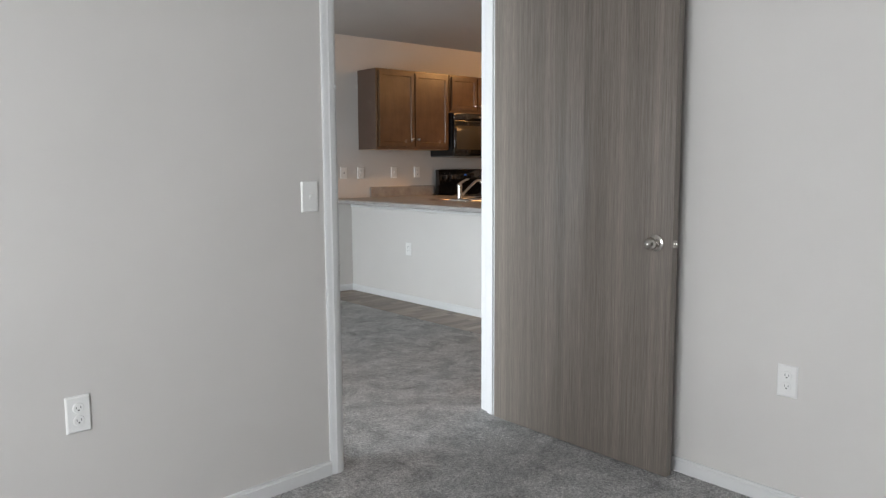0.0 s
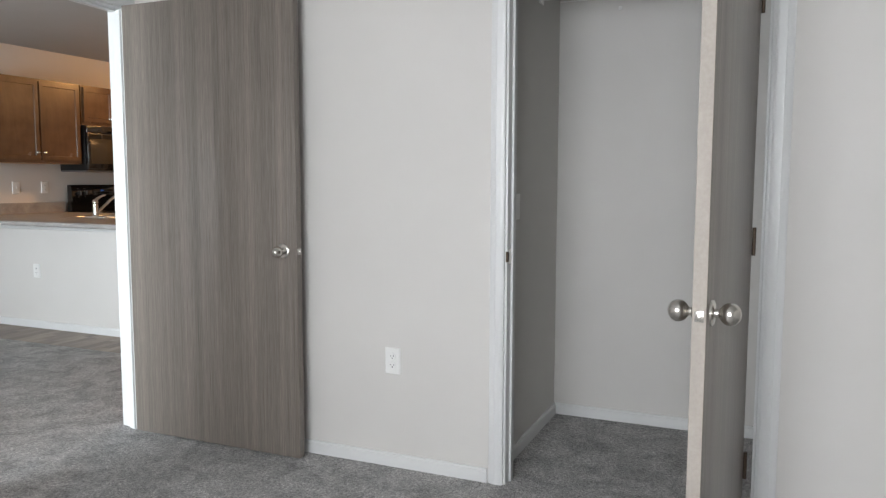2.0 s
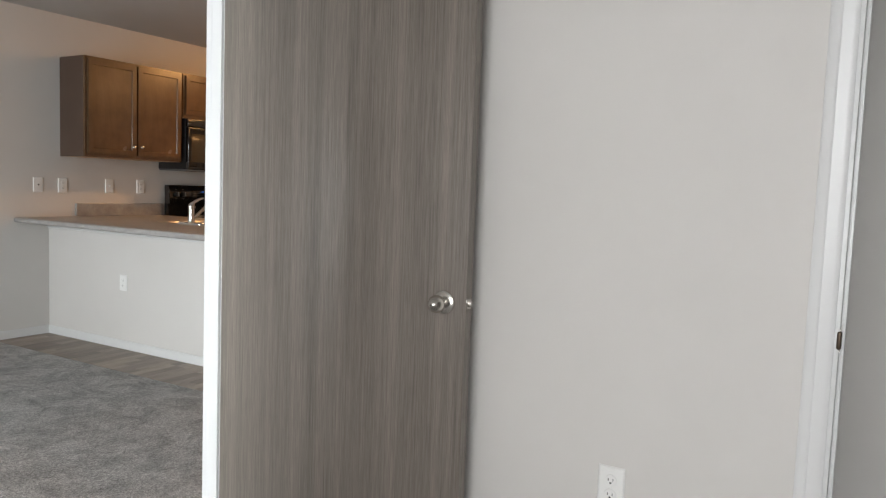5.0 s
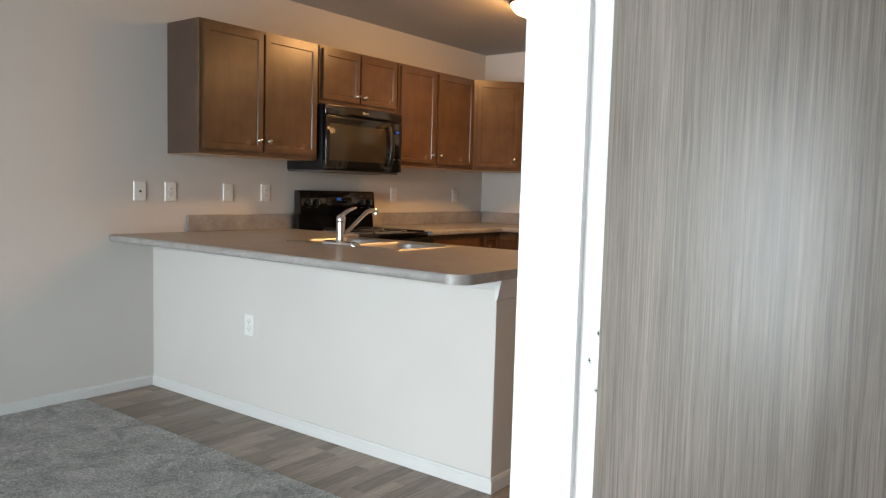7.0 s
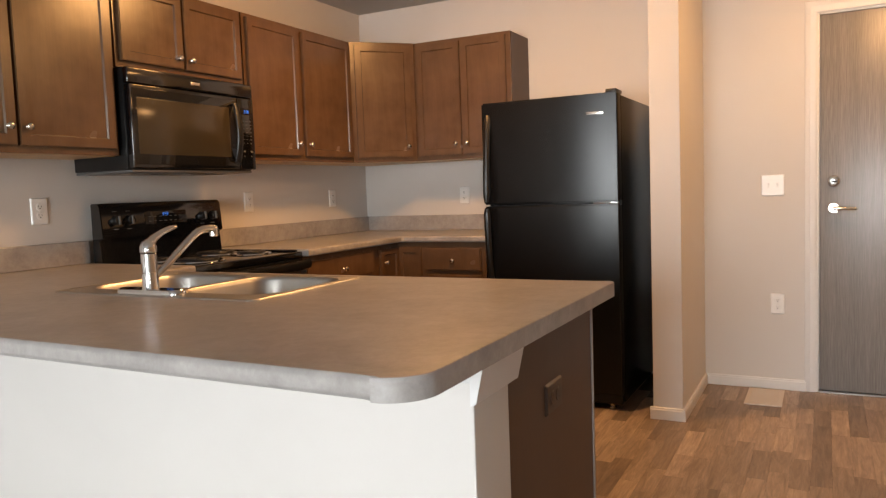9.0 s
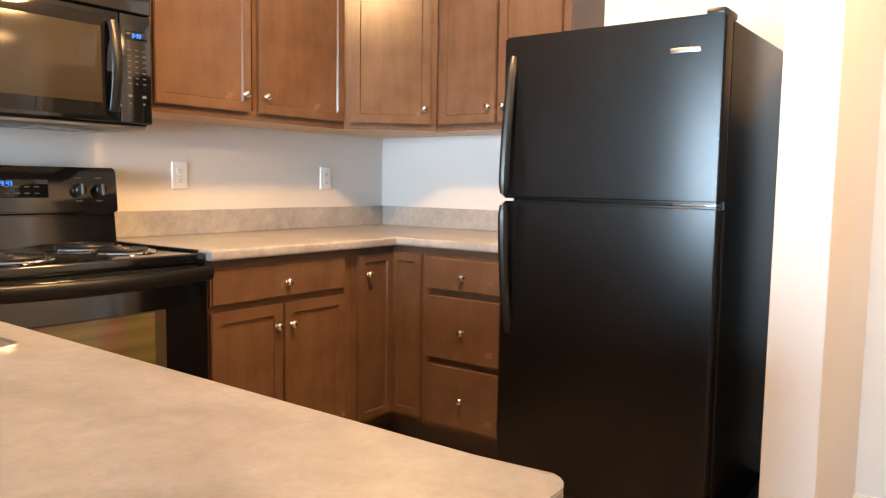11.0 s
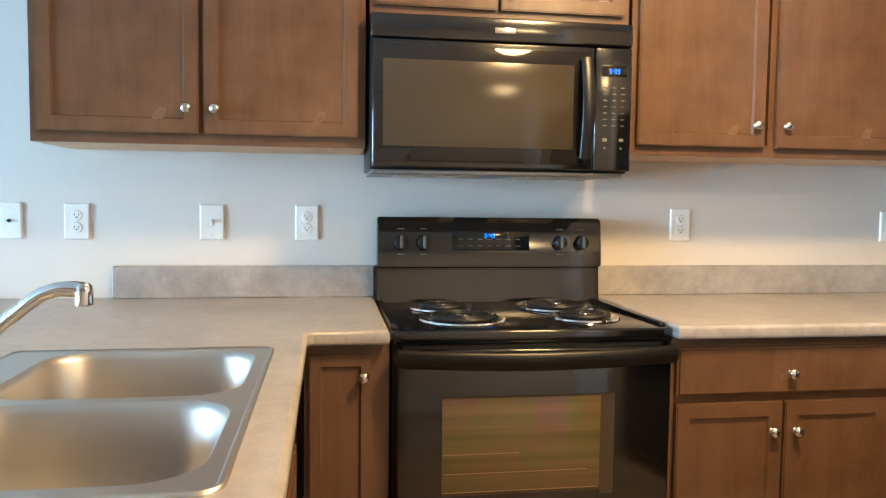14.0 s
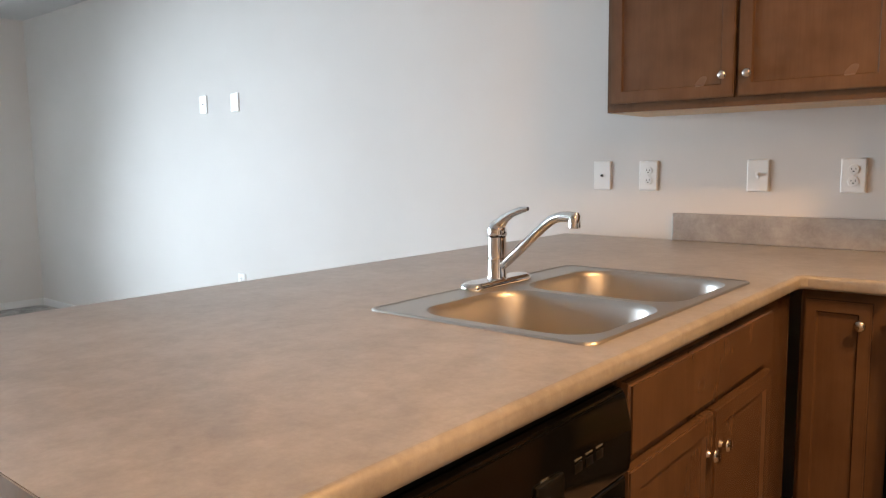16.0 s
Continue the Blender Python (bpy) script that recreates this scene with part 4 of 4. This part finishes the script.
def clock_digits(text, x, z, h, y):
    """Seven-segment figures in the x, z plane."""
    bm, w, t = bmesh.new(), h * 0.52, h * 0.13
    for c in text:
        if c == ":":
            for k in (0.3, 0.65):
                box(bm, x, x + t, y, y + 0.0008, z + h * k, z + h * k + t)
            x += t + h * 0.2
            continue
        spots = {"a": (0, w, h - t, h), "g": (0, w, h / 2 - t / 2, h / 2 + t / 2), "d": (0, w, 0, t), "f": (0, t, h / 2, h), "b": (w - t, w, h / 2, h), "e": (0, t, 0, h / 2), "c": (w - t, w, 0, h / 2)}
        for k in SEGMENTS[c]:
            a, b, p, q = spots[k]
            box(bm, x + a, x + b, y, y + 0.0008, z + p, z + q)
        x += w + h * 0.22
    return bm


# ---------- range ----------
def kitchen_range():
    RX0, RX1, F = 5.333, 6.089, 5.765
    w = RX1 - RX0
    r = thing("kitchen_range", pose(RX0, F, 0), "black freestanding electric coil range with a glass oven door", "range")
    D = NORTH - 0.02 - F
    part("body", block(0.004, w - 0.004, 0.03, D, 0.03, 0.875, 0.004), BLACK_PLASTIC, r)
    for x in (0.04, w - 0.04):
        for y in (0.08, D - 0.06):
            part("foot", lathe([(0.0, 0.0), (0.02, 0.0), (0.02, 0.03), (0.0, 0.031)], 12), BLACK_PLASTIC, r, at=pose(x, y, 0.0))
    bm = block(0, w, -0.005, D, 0.868, 0.902, 0.007, 3)
    part("cooktop", bm, BLACK, r, "gloss black enamel cooktop")
    for x in (0.0, w - 0.02):
        part("cooktop_lip", block(x, x + 0.02, 0.03, D - 0.06, 0.900, 0.911, 0.004), BLACK, r)
    for x, y, rad in ((0.19, 0.40, 0.082), (0.215, 0.175, 0.104), (0.555, 0.40, 0.104), (0.575, 0.18, 0.082)):
        pan = part("drip_pan", lathe([(rad + 0.02, 0.001), (rad + 0.018, 0.006), (rad + 0.004, 0.0065), (rad - 0.006, 0.002), (rad * 0.4, -0.006), (0.0, -0.007)], 36), CHROME, r, "chrome drip pan", at=pose(x, y, 0.903))
        pts = []
        turns = 4.0 if rad < 0.1 else 5.0
        steps = int(turns * 20)
        for k in range(steps + 1):
            u = k / steps
            rr = 0.02 + (rad - 0.03) * u
            pts.append((rr * math.cos(u * turns * 2 * math.pi), rr * math.sin(u * turns * 2 * math.pi), 0.0105))
        coil = part("coil", tube(pts, 0.0058, 6), COIL, pan, "dark spiral heating coil")
        part("coil_cap", lathe([(0.0, 0.0155), (0.017, 0.015), (0.019, 0.012), (0.019, 0.006)], 18), CHROME, pan)
    # backguard
    bg = bmesh.new()
    prof = [(D - 0.012, 0.895), (D - 0.075, 0.895), (D - 0.066, 0.985), (D - 0.062, 1.012), (D - 0.088, 1.022), (D - 0.075, 1.165), (D - 0.062, 1.182), (D - 0.012, 1.182)]
    a = [bg.verts.new((0.0, y, z)) for y, z in prof]
    b = [bg.verts.new((w, y, z)) for y, z in prof]
    n = len(prof)
    for k in range(n):
        bg.faces.new((a[k], a[(k + 1) % n], b[(k + 1) % n], b[k]))
    bg.faces.new(a)
    bg.faces.new(b[::-1])
    bmesh.ops.recalc_face_normals(bg, faces=bg.faces)
    bmesh.ops.bevel(bg, geom=list(bg.edges), offset=0.004, segments=2, affect="EDGES")
    guard = part("backguard", bg, BLACK, r, "gloss black control backguard")
    tilt = math.degrees(math.atan2(0.013, 0.143))
    face = pose(0, D - 0.0885, 1.022, -tilt)
    part("display_panel", block(0.245, 0.505, -0.0018, 0.002, 0.052, 0.116, 0.002), GLASS_BLACK, guard, at=face)
    part("clock", clock_digits("3:43", 0.352, 0.093, 0.015, -0.0027), CLOCK, guard, "lit blue clock digits", at=face)
    for row in ([(0.265 + 0.032 * k, 0.281 + 0.032 * k, -0.0024, -0.0015, z, z + 0.0025) for k in range(7) for z in (0.066, 0.088)] + [(x - 0.012, x + 0.012, -0.0008, 0.002, z, z + 0.003) for x in (0.075, 0.15, 0.61, 0.685) for z in (0.038, 0.121)]):
        part("panel_mark", block(*row), MARK, guard, at=face)
    for x in (0.075, 0.15, 0.61, 0.685):
        k = part("control_knob", lathe([(0.0, 0.028), (0.018, 0.027), (0.0205, 0.024), (0.0215, 0.004), (0.024, 0.0), (0.0, 0.0)], 26), BLACK_PLASTIC, guard, "black control knob", at=face @ pose(x, 0.0, 0.079, 90))
        part("knob_grip", block(-0.0045, 0.0045, -0.02, 0.02, 0.026, 0.035, 0.002), MARK, k)
    # oven door
    door = part("oven_door", block(0.012, w - 0.012, -0.035, 0.028, 0.296, 0.858, 0.006, 3), BLACK, r, "gloss black oven door")
    part("oven_window", block(0.128, 0.549, -0.0375, -0.034, 0.488, 0.733, 0.001), OVEN_GLASS, door, "iridescent oven window")
    for z, x1 in ((0.588, 0.33), (0.538, 0.515), (0.4892, 0.545)):
        part("oven_rack", block(0.130, x1, -0.0382, -0.0372, z - 0.0011, z + 0.0011), RACK, door)
    part("window_border", boxes((0.549, 0.587, -0.0368, -0.034, 0.470, 0.738), (0.128, 0.549, -0.0368, -0.034, 0.733, 0.738), (0.128, 0.549, -0.0368, -0.034, 0.480, 0.488)), WINDOW_REFLECTION, door)
    hp = [(0.016, -0.03, 0.842)] + [(0.016 + (w - 0.032) * k / 12, -0.058 - 0.016 * math.sin(math.pi * k / 12), 0.842 - 0.004 * math.sin(math.pi * k / 12)) for k in range(13)] + [(w - 0.016, -0.03, 0.842)]
    hb = tube(hp, 0.0115, 12)
    for v in hb.verts:
        v.co.z = 0.842 + (v.co.z - 0.842) * 2.1
    part("oven_handle", hb, HANDLE_BLACK, door, "bowed black oven handle")
    part("logo", block(w / 2 - 0.072, w / 2 - 0.004, -0.0362, -0.034, 0.384, 0.398, 0.001), NICKEL, door, "small silver nameplate")
    part("vent_strip", block(0.03, w - 0.03, -0.008, 0.0, 0.85, 0.864), BLACK_PLASTIC, r)
    drawer = part("storage_drawer", block(0.012, w - 0.012, -0.028, 0.028, 0.06, 0.286, 0.006, 3), BLACK, r)
    part("drawer_pull", block(0.2, w - 0.2, -0.036, -0.026, 0.250, 0.264, 0.003), BLACK, drawer)
    return r


kitchen_range()


# ---------- microwave ----------
def microwave():
    X0, X1, Z0, Z1, F = 5.292, 6.066, 1.312, 1.764, 6.03
    w, h = X1 - X0, Z1 - Z0
    m = thing("microwave_oven", pose(X0, F, Z0), "black over-the-range microwave below the short cabinet", "microwave")
    D = NORTH - 0.002 - F
    part("body", block(0.0, w, 0.02, D, 0.012, h, 0.004), BLACK_PLASTIC, m)
    part("base_plate", block(0.006, w - 0.02, 0.0, D, 0.0, 0.012, 0.003), mat("grey vent base", (0.16, 0.16, 0.16), 0.4, 0.5), m, "grey vented base plate")
    for x in (0.2, 0.56):
        filt = part("grease_filter", block(x - 0.12, x + 0.12, 0.11, 0.27, -0.0015, 0.001), NICKEL, m, "metal grease filter under the microwave")
        for k in range(12):
            part("slat", block(x - 0.11 + 0.019 * k, x - 0.10 + 0.019 * k, 0.12, 0.26, -0.004, -0.0013), NICKEL, filt)
    part("top_vent", block(0.0, w, -0.012, 0.02, h - 0.07, h - 0.002, 0.006, 3), BLACK, m)
    door = part("door", block(0.004, 0.655, -0.016, 0.02, 0.018, h - 0.074, 0.005, 3), BLACK, m, "gloss black microwave door")
    part("window", block(0.012, 0.645, -0.0175, -0.014, 0.034, 0.362, 0.001), GLASS_BLACK, door, "dark glass window")
    part("window_screen", block(0.034, 0.592, -0.0187, -0.0172, 0.078, 0.322, 0.0005), WINDOW_REFLECTION, door, "inner screen coloured with the tan reflection on it")
    hb = tube([(0.628, -0.012, 0.055)] + [(0.628, -0.03 - 0.022 * math.sin(math.pi * k / 12), 0.055 + 0.285 * k / 12) for k in range(13)] + [(0.628, -0.012, 0.34)], 0.0085, 12)
    for v in hb.verts:
        v.co.x = 0.628 + (v.co.x - 0.628) * 2.2
    part("handle", hb, BLACK_PLASTIC, door, "wide bowed black vertical handle")
    panel = part("control_panel", block(0.658, w - 0.002, -0.016, 0.02, 0.018, h - 0.074, 0.005, 3), BLACK, m)
    part("display", block(0.678, 0.755, -0.0175, -0.015, 0.295, 0.327, 0.001), GLASS_BLACK, panel)
    part("clock", clock_digits("3:39", 0.700, 0.303, 0.014, -0.0186), CLOCK, panel, "lit blue clock digits")
    for row in ([(0.684 + 0.027 * i, 0.695 + 0.027 * i, -0.0168, -0.0155, 0.15 + 0.0185 * j, 0.1525 + 0.0185 * j) for i in range(3) for j in range(7)] + [(0.684, 0.698, -0.0168, -0.0155, 0.105, 0.114), (0.735, 0.749, -0.0168, -0.0155, 0.105, 0.114), (0.688, 0.694, -0.0168, -0.0155, 0.082, 0.088), (0.738, 0.744, -0.0168, -0.0155, 0.082, 0.088)]):
        part("key_mark", block(*row), MARK, panel)
    part("logo", block(0.355, 0.415, -0.0138, -0.011, h - 0.046, h - 0.03, 0.001), NICKEL, m, "small silver nameplate")
    return m


microwave()


# ---------- refrigerator ----------
def refrigerator():
    F, Y0, Y1, H = 6.825, 4.312, 5.068, 1.652
    w = Y1 - Y0
    f = thing("refrigerator", pose(F, Y1, 0, 0, 0, -90), "black top-freezer refrigerator with bowed black handles", "refrigerator")
    D = EAST - 0.05 - F
    part("body", block(0.004, w - 0.004, 0.075, D, 0.035, H - 0.01, 0.006, 3), FRIDGE_BLACK, f)
    part("gasket", boxes((0.02, w - 0.02, 0.06, 0.078, 0.09, 1.09), (0.02, w - 0.02, 0.06, 0.078, 1.105, H - 0.015)), BLACK_PLASTIC, f)
    for name, z0, z1 in (("fridge_door", 0.085, 1.0875), ("freezer_door", 1.0975, H)):
        bm = bmesh.new()
        half = [(0.002, 0.008), (0.003, 0.004), (0.006, 0.0015), (0.011, 0.0)]
        front = half + [(w - x, y) for x, y in reversed(half)]
        loop = front + [(w - 0.002, 0.06), (0.002, 0.06)]
        a = [bm.verts.new((x, y, z0)) for x, y in loop]
        b = [bm.verts.new((x, y, z1)) for x, y in loop]
        c = len(loop)
        for k in range(c):
            bm.faces.new((a[k], a[(k + 1) % c], b[(k + 1) % c], b[k]))
        bm.faces.new(a)
        bm.faces.new(b[::-1])
        bmesh.ops.recalc_face_normals(bm, faces=bm.faces)
        es = [e for e in bm.edges if abs(e.verts[0].co.z - e.verts[1].co.z) < 1e-6]
        bmesh.ops.bevel(bm, geom=es, offset=0.008, segments=3, affect="EDGES")
        d = part(name, bm, FRIDGE_BLACK, f, smooth=40)
        lo, hi = (0.62, 1.075) if name == "fridge_door" else (1.112, 1.585)
        pts = []
        for k in range(15):
            u = k / 14
            near = u if name == "fridge_door" else 1 - u
            bow = 0.008 + 0.05 * math.sin(math.pi / 2 * near) ** 0.9
            pts.append((0.038, 0.012 - bow, lo + (hi - lo) * u))
        part("handle", tube(pts, [0.012] + [0.018] * 13 + [0.012], 10), BLACK_PLASTIC, d, "bowed black plastic handle")
    part("nameplate", block(w - 0.165, w - 0.075, -0.002, 0.006, 1.545, 1.56, 0.001), NICKEL, f, "small silver nameplate")
    part("centre_hinge", boxes((w - 0.14, w - 0.01, 0.005, 0.05, 1.088, 1.097), bevel=0.003), CHROME, f, "bright centre hinge bracket")
    part("top_hinge", boxes((w - 0.07, w - 0.012, 0.02, 0.14, H - 0.004, H + 0.02), bevel=0.007), BLACK_PLASTIC, f, "black top hinge cover")
    part("kick_grille", block(0.015, w - 0.015, 0.05, 0.08, 0.025, 0.08, 0.003), BLACK_PLASTIC, f)
    for x in (0.07, w - 0.07):
        part("foot", lathe([(0.0, 0.0), (0.022, 0.0), (0.022, 0.012), (0.01, 0.014), (0.01, 0.04), (0.0, 0.041)], 12), NICKEL, f, at=pose(x, 0.06, 0.0))
        part("foot", lathe([(0.0, 0.0), (0.022, 0.0), (0.022, 0.012), (0.01, 0.014), (0.01, 0.04), (0.0, 0.041)], 12), BLACK_PLASTIC, f, at=pose(x, D - 0.08, 0.0))
    part("bumper", lathe([(0.0, 0.004), (0.004, 0.003), (0.005, 0.0)], 10), MARK, f, at=pose(w - 0.085, 0.006, 0.62, 90))
    return f


refrigerator()


# ---------- dishwasher ----------
def dishwasher():
    Y0, Y1 = 4.0, 4.742
    w = Y1 - Y0
    d = thing("dishwasher", pose(PE, Y0, 0, 0, 0, 90), "black built-in dishwasher under the peninsula counter", "dishwasher")
    part("body", block(0.004, w - 0.004, 0.0, 0.56, 0.05, UNDER - 0.01), BLACK_PLASTIC, d)
    part("door", block(0.006, w - 0.006, -0.028, 0.0, 0.12, 0.70, 0.006, 3), BLACK, d)
    bm = bmesh.new()
    prof = [(0.0, 0.705), (-0.03, 0.705), (-0.036, 0.72), (-0.036, 0.79), (-0.022, 0.845), (0.0, 0.85)]
    a = [bm.verts.new((0.006, y, z)) for y, z in prof]
    b = [bm.verts.new((w - 0.006, y, z)) for y, z in prof]
    n = len(prof)
    for k in range(n):
        bm.faces.new((a[k], a[(k + 1) % n], b[(k + 1) % n], b[k]))
    bm.faces.new(a)
    bm.faces.new(b[::-1])
    bmesh.ops.recalc_face_normals(bm, faces=bm.faces)
    bmesh.ops.bevel(bm, geom=list(bm.edges), offset=0.004, segments=2, affect="EDGES")
    p = part("control_panel", bm, BLACK, d)
    for k in range(4):
        part("key", block(w - 0.225 + 0.032 * k + (0.0 if k else -0.06), w - 0.203 + 0.032 * k + (0.0 if k else -0.06), -0.0372, -0.0355, 0.766, 0.780, 0.0004), BLACK_PLASTIC, p)
        part("key_mark", block(w - 0.225 + 0.032 * k + (0.0 if k else -0.06), w - 0.205 + 0.032 * k + (0.0 if k else -0.06), -0.0368, -0.0355, 0.785, 0.7875), MARK, p)
    part("latch", block(w - 0.30, w - 0.23, -0.043, -0.034, 0.738, 0.785, 0.004), BLACK_PLASTIC, p)
    part("toe_panel", block(0.01, w - 0.01, 0.04, 0.055, 0.004, 0.112), BLACK_PLASTIC, d)
    return d


dishwasher()


# ---------- ceiling lights ----------
def dome_light(x, y, label, glass):
    l = thing("ceiling_light", pose(x, y, CEIL), label, "ceiling light", "dome ceiling lights")
    part("rim", lathe([(0.0, -0.0005), (0.175, -0.0005), (0.195, -0.012), (0.198, -0.03), (0.188, -0.038), (0.182, -0.03)], 40), BRONZE, l, "brushed bronze rim")
    g = part("dome", lathe([(0.184, -0.03), (0.178, -0.055), (0.155, -0.082), (0.11, -0.104), (0.05, -0.115), (0.0, -0.117)], 40), glass, l, "lit frosted glass dome", smooth=60)
    g.visible_shadow = False
    part("finial", lathe([(0.0, -0.138), (0.006, -0.136), (0.009, -0.128), (0.006, -0.121), (0.014, -0.118), (0.014, -0.115), (0.0, -0.115)], 16), BRONZE, l)
    return l


dome_light(*KITCHEN_LAMP, "lit frosted dome light with bronze rim on the ceiling", FROST)
dome_light(*ENTRY_LAMP, "lit frosted dome light with bronze rim on the ceiling", FROST_DIM)


# ---------- closet shelf, floor register ----------
def wire_shelf():
    y0, y1, xf, xb, z = -0.795, 0.945, 3.405, 3.755, 2.135
    s = thing("wire_shelf", pose(0, 0, 0), "white vinyl-coated wire closet shelf with hanging rail", "shelf")
    for k in range(46):
        y = y0 + 0.02 + (y1 - y0 - 0.04) * k / 45
        part("wire", tube([(xb, y, z), (xf, y, z), (xf, y, z - 0.03)], 0.0022, 6), PLATE, s)
    for x, zz, r in ((xf, z - 0.004, 0.0035), (xf, z - 0.034, 0.0035), (xb - 0.01, z - 0.004, 0.003), ((xf + xb) / 2, z - 0.004, 0.003), (xf - 0.012, z - 0.07, 0.004)):
        part("rail", tube([(x, y0, zz), (x, y1, zz)], r, 8), PLATE, s)
    for y in (0.82, 0.42, 0.0, -0.42):
        part("strut", block(xf - 0.014, xf - 0.004, y - 0.006, y + 0.006, z - 0.072, z, 0.002), PLATE, s)
    part("end_bracket", block(xf - 0.03, xf + 0.03, y1 - 0.004, y1 + 0.004, z - 0.085, z + 0.012, 0.003), PLATE, s)
    part("wall_clip", lathe([(0.0, 0.012), (0.008, 0.01), (0.009, 0.0)], 12), PLATE, s, at=pose(xb + 0.004, 0.647, z - 0.055, 0, -90))
    brace = part("brace", tube([(xf + 0.01, 0.181, z - 0.03), (xb - 0.012, 0.181, 1.845), (xb - 0.004, 0.181, 1.83)], 0.004, 8), PLATE, s, "white diagonal shelf brace")
    part("brace_foot", block(xb - 0.006, xb + 0.004, 0.163, 0.199, 1.808, 1.848, 0.002), PLATE, brace)
    return s


wire_shelf()


def wall_bracket():
    b = thing("wall_bracket", pose(3.7595, 0.175, 1.0, 0, 0, -90), "small white wire bracket on the closet wall", "bracket")
    part("plate", block(-0.012, 0.012, -0.006, 0.0, -0.018, 0.045, 0.002), PLATE, b)
    part("loop", tube([(-0.034, -0.008, 0.022), (-0.034, -0.06, 0.022), (-0.034, -0.06, -0.03), (0.034, -0.06, -0.03), (0.034, -0.06, 0.022), (0.034, -0.008, 0.022), (-0.034, -0.008, 0.022)], 0.003, 8), PLATE, b)
    return b


wall_bracket()


def floor_register():
    r = thing("floor_register", pose(7.192, 3.58, 0.0), "pale metal floor vent cover near the entry door", "vent")
    part("frame", boxes((0, 0.325, 0, 0.02, 0.001, 0.007), (0, 0.325, 0.163, 0.183, 0.001, 0.007), (0, 0.02, 0.02, 0.163, 0.001, 0.007), (0.305, 0.325, 0.02, 0.163, 0.001, 0.007)), mat("pale enamel", (0.62, 0.56, 0.50), 0.45), r)
    for k in range(24):
        part("slat", block(0.0235 + k * 0.0118, 0.0325 + k * 0.0118, 0.02, 0.163, 0.0015, 0.0065), r.children[0].data.materials[0], r)
    return r


floor_register()

# ---------- wood-look strips of the vinyl floor ----------
floor_vinyl = tagged(new("floor_vinyl", mesh_of("floor_vinyl", block(CARPET_X + 0.002, EAST, 1.6, NORTH, -0.0118, -0.0035), JOINT)), "brown wood-look vinyl strip floor", "floor", "", "structure")
rng = random.Random(5)
SW_, LENGTHS = 0.0762, (0.26, 0.34, 0.42, 0.52)
strip_mesh = {}
for L in LENGTHS:
    b0 = bmesh.new()
    box(b0, 0.00025, L - 0.00025, 0.00025, SW_ - 0.00025, -0.0035, 0.0)
    strip_mesh[L] = mesh_of("strip", b0, VINYL)
rest = []
count = 0
rows_n = int((NORTH - 1.6) / SW_)
for j in range(rows_n + 1):
    y = 1.6 + j * SW_
    x = CARPET_X + 0.004 - rng.random() * 0.3
    while x < EAST - 0.02:
        L = rng.choice(LENGTHS)
        a, b = max(x, CARPET_X + 0.004), min(x + L, EAST - 0.002)
        yb = min(y + SW_, NORTH - 0.002)
        hidden = (4.41 < a and b < 5.02 and y > 4.0) or (y > 5.86 and a > 5.1) or (a > 7.13 and y > 4.1)
        if not hidden and b - a > 0.02 and yb - y > 0.02:
            near = 5.0 < a < 7.3 and 3.0 < y < 5.2
            if abs((b - a) - L) < 1e-6 and abs(yb - y - SW_) < 1e-6 and near and count < 300:
                s = new("strip", strip_mesh[L])
                s.location = (x, y, 0)
                s.parent = floor_vinyl
                count += 1
            else:
                rest.append((a, b, y, yb))
        x += L
VINYL_REST = VINYL.copy()
VINYL_REST.name = "brown-grey wood-look vinyl strips"
geo = VINYL_REST.node_tree.nodes.new("ShaderNodeNewGeometry")
for l in list(VINYL_REST.node_tree.links):
    if l.from_node.type == "OBJECT_INFO":
        to = l.to_socket
        VINYL_REST.node_tree.links.remove(l)
        VINYL_REST.node_tree.links.new(geo.outputs["Random Per Island"], to)
verts, faces = [], []
for a, b, y, yb in rest:
    g = 0.00025
    i = len(verts)
    verts += [(a + g, y + g, -0.0035), (b - g, y + g, -0.0035), (b - g, yb - g, -0.0035), (a + g, yb - g, -0.0035), (a + g, y + g, 0), (b - g, y + g, 0), (b - g, yb - g, 0), (a + g, yb - g, 0)]
    faces += [(i + 4, i + 5, i + 6, i + 7), (i, i + 1, i + 5, i + 4), (i + 1, i + 2, i + 6, i + 5), (i + 2, i + 3, i + 7, i + 6), (i + 3, i, i + 4, i + 7)]
me = bpy.data.meshes.new("strips")
me.from_pydata(verts, [], faces)
me.materials.append(VINYL_REST)
so = new("strips", me)
so.parent = floor_vinyl
tagged(so, kind="stuff")
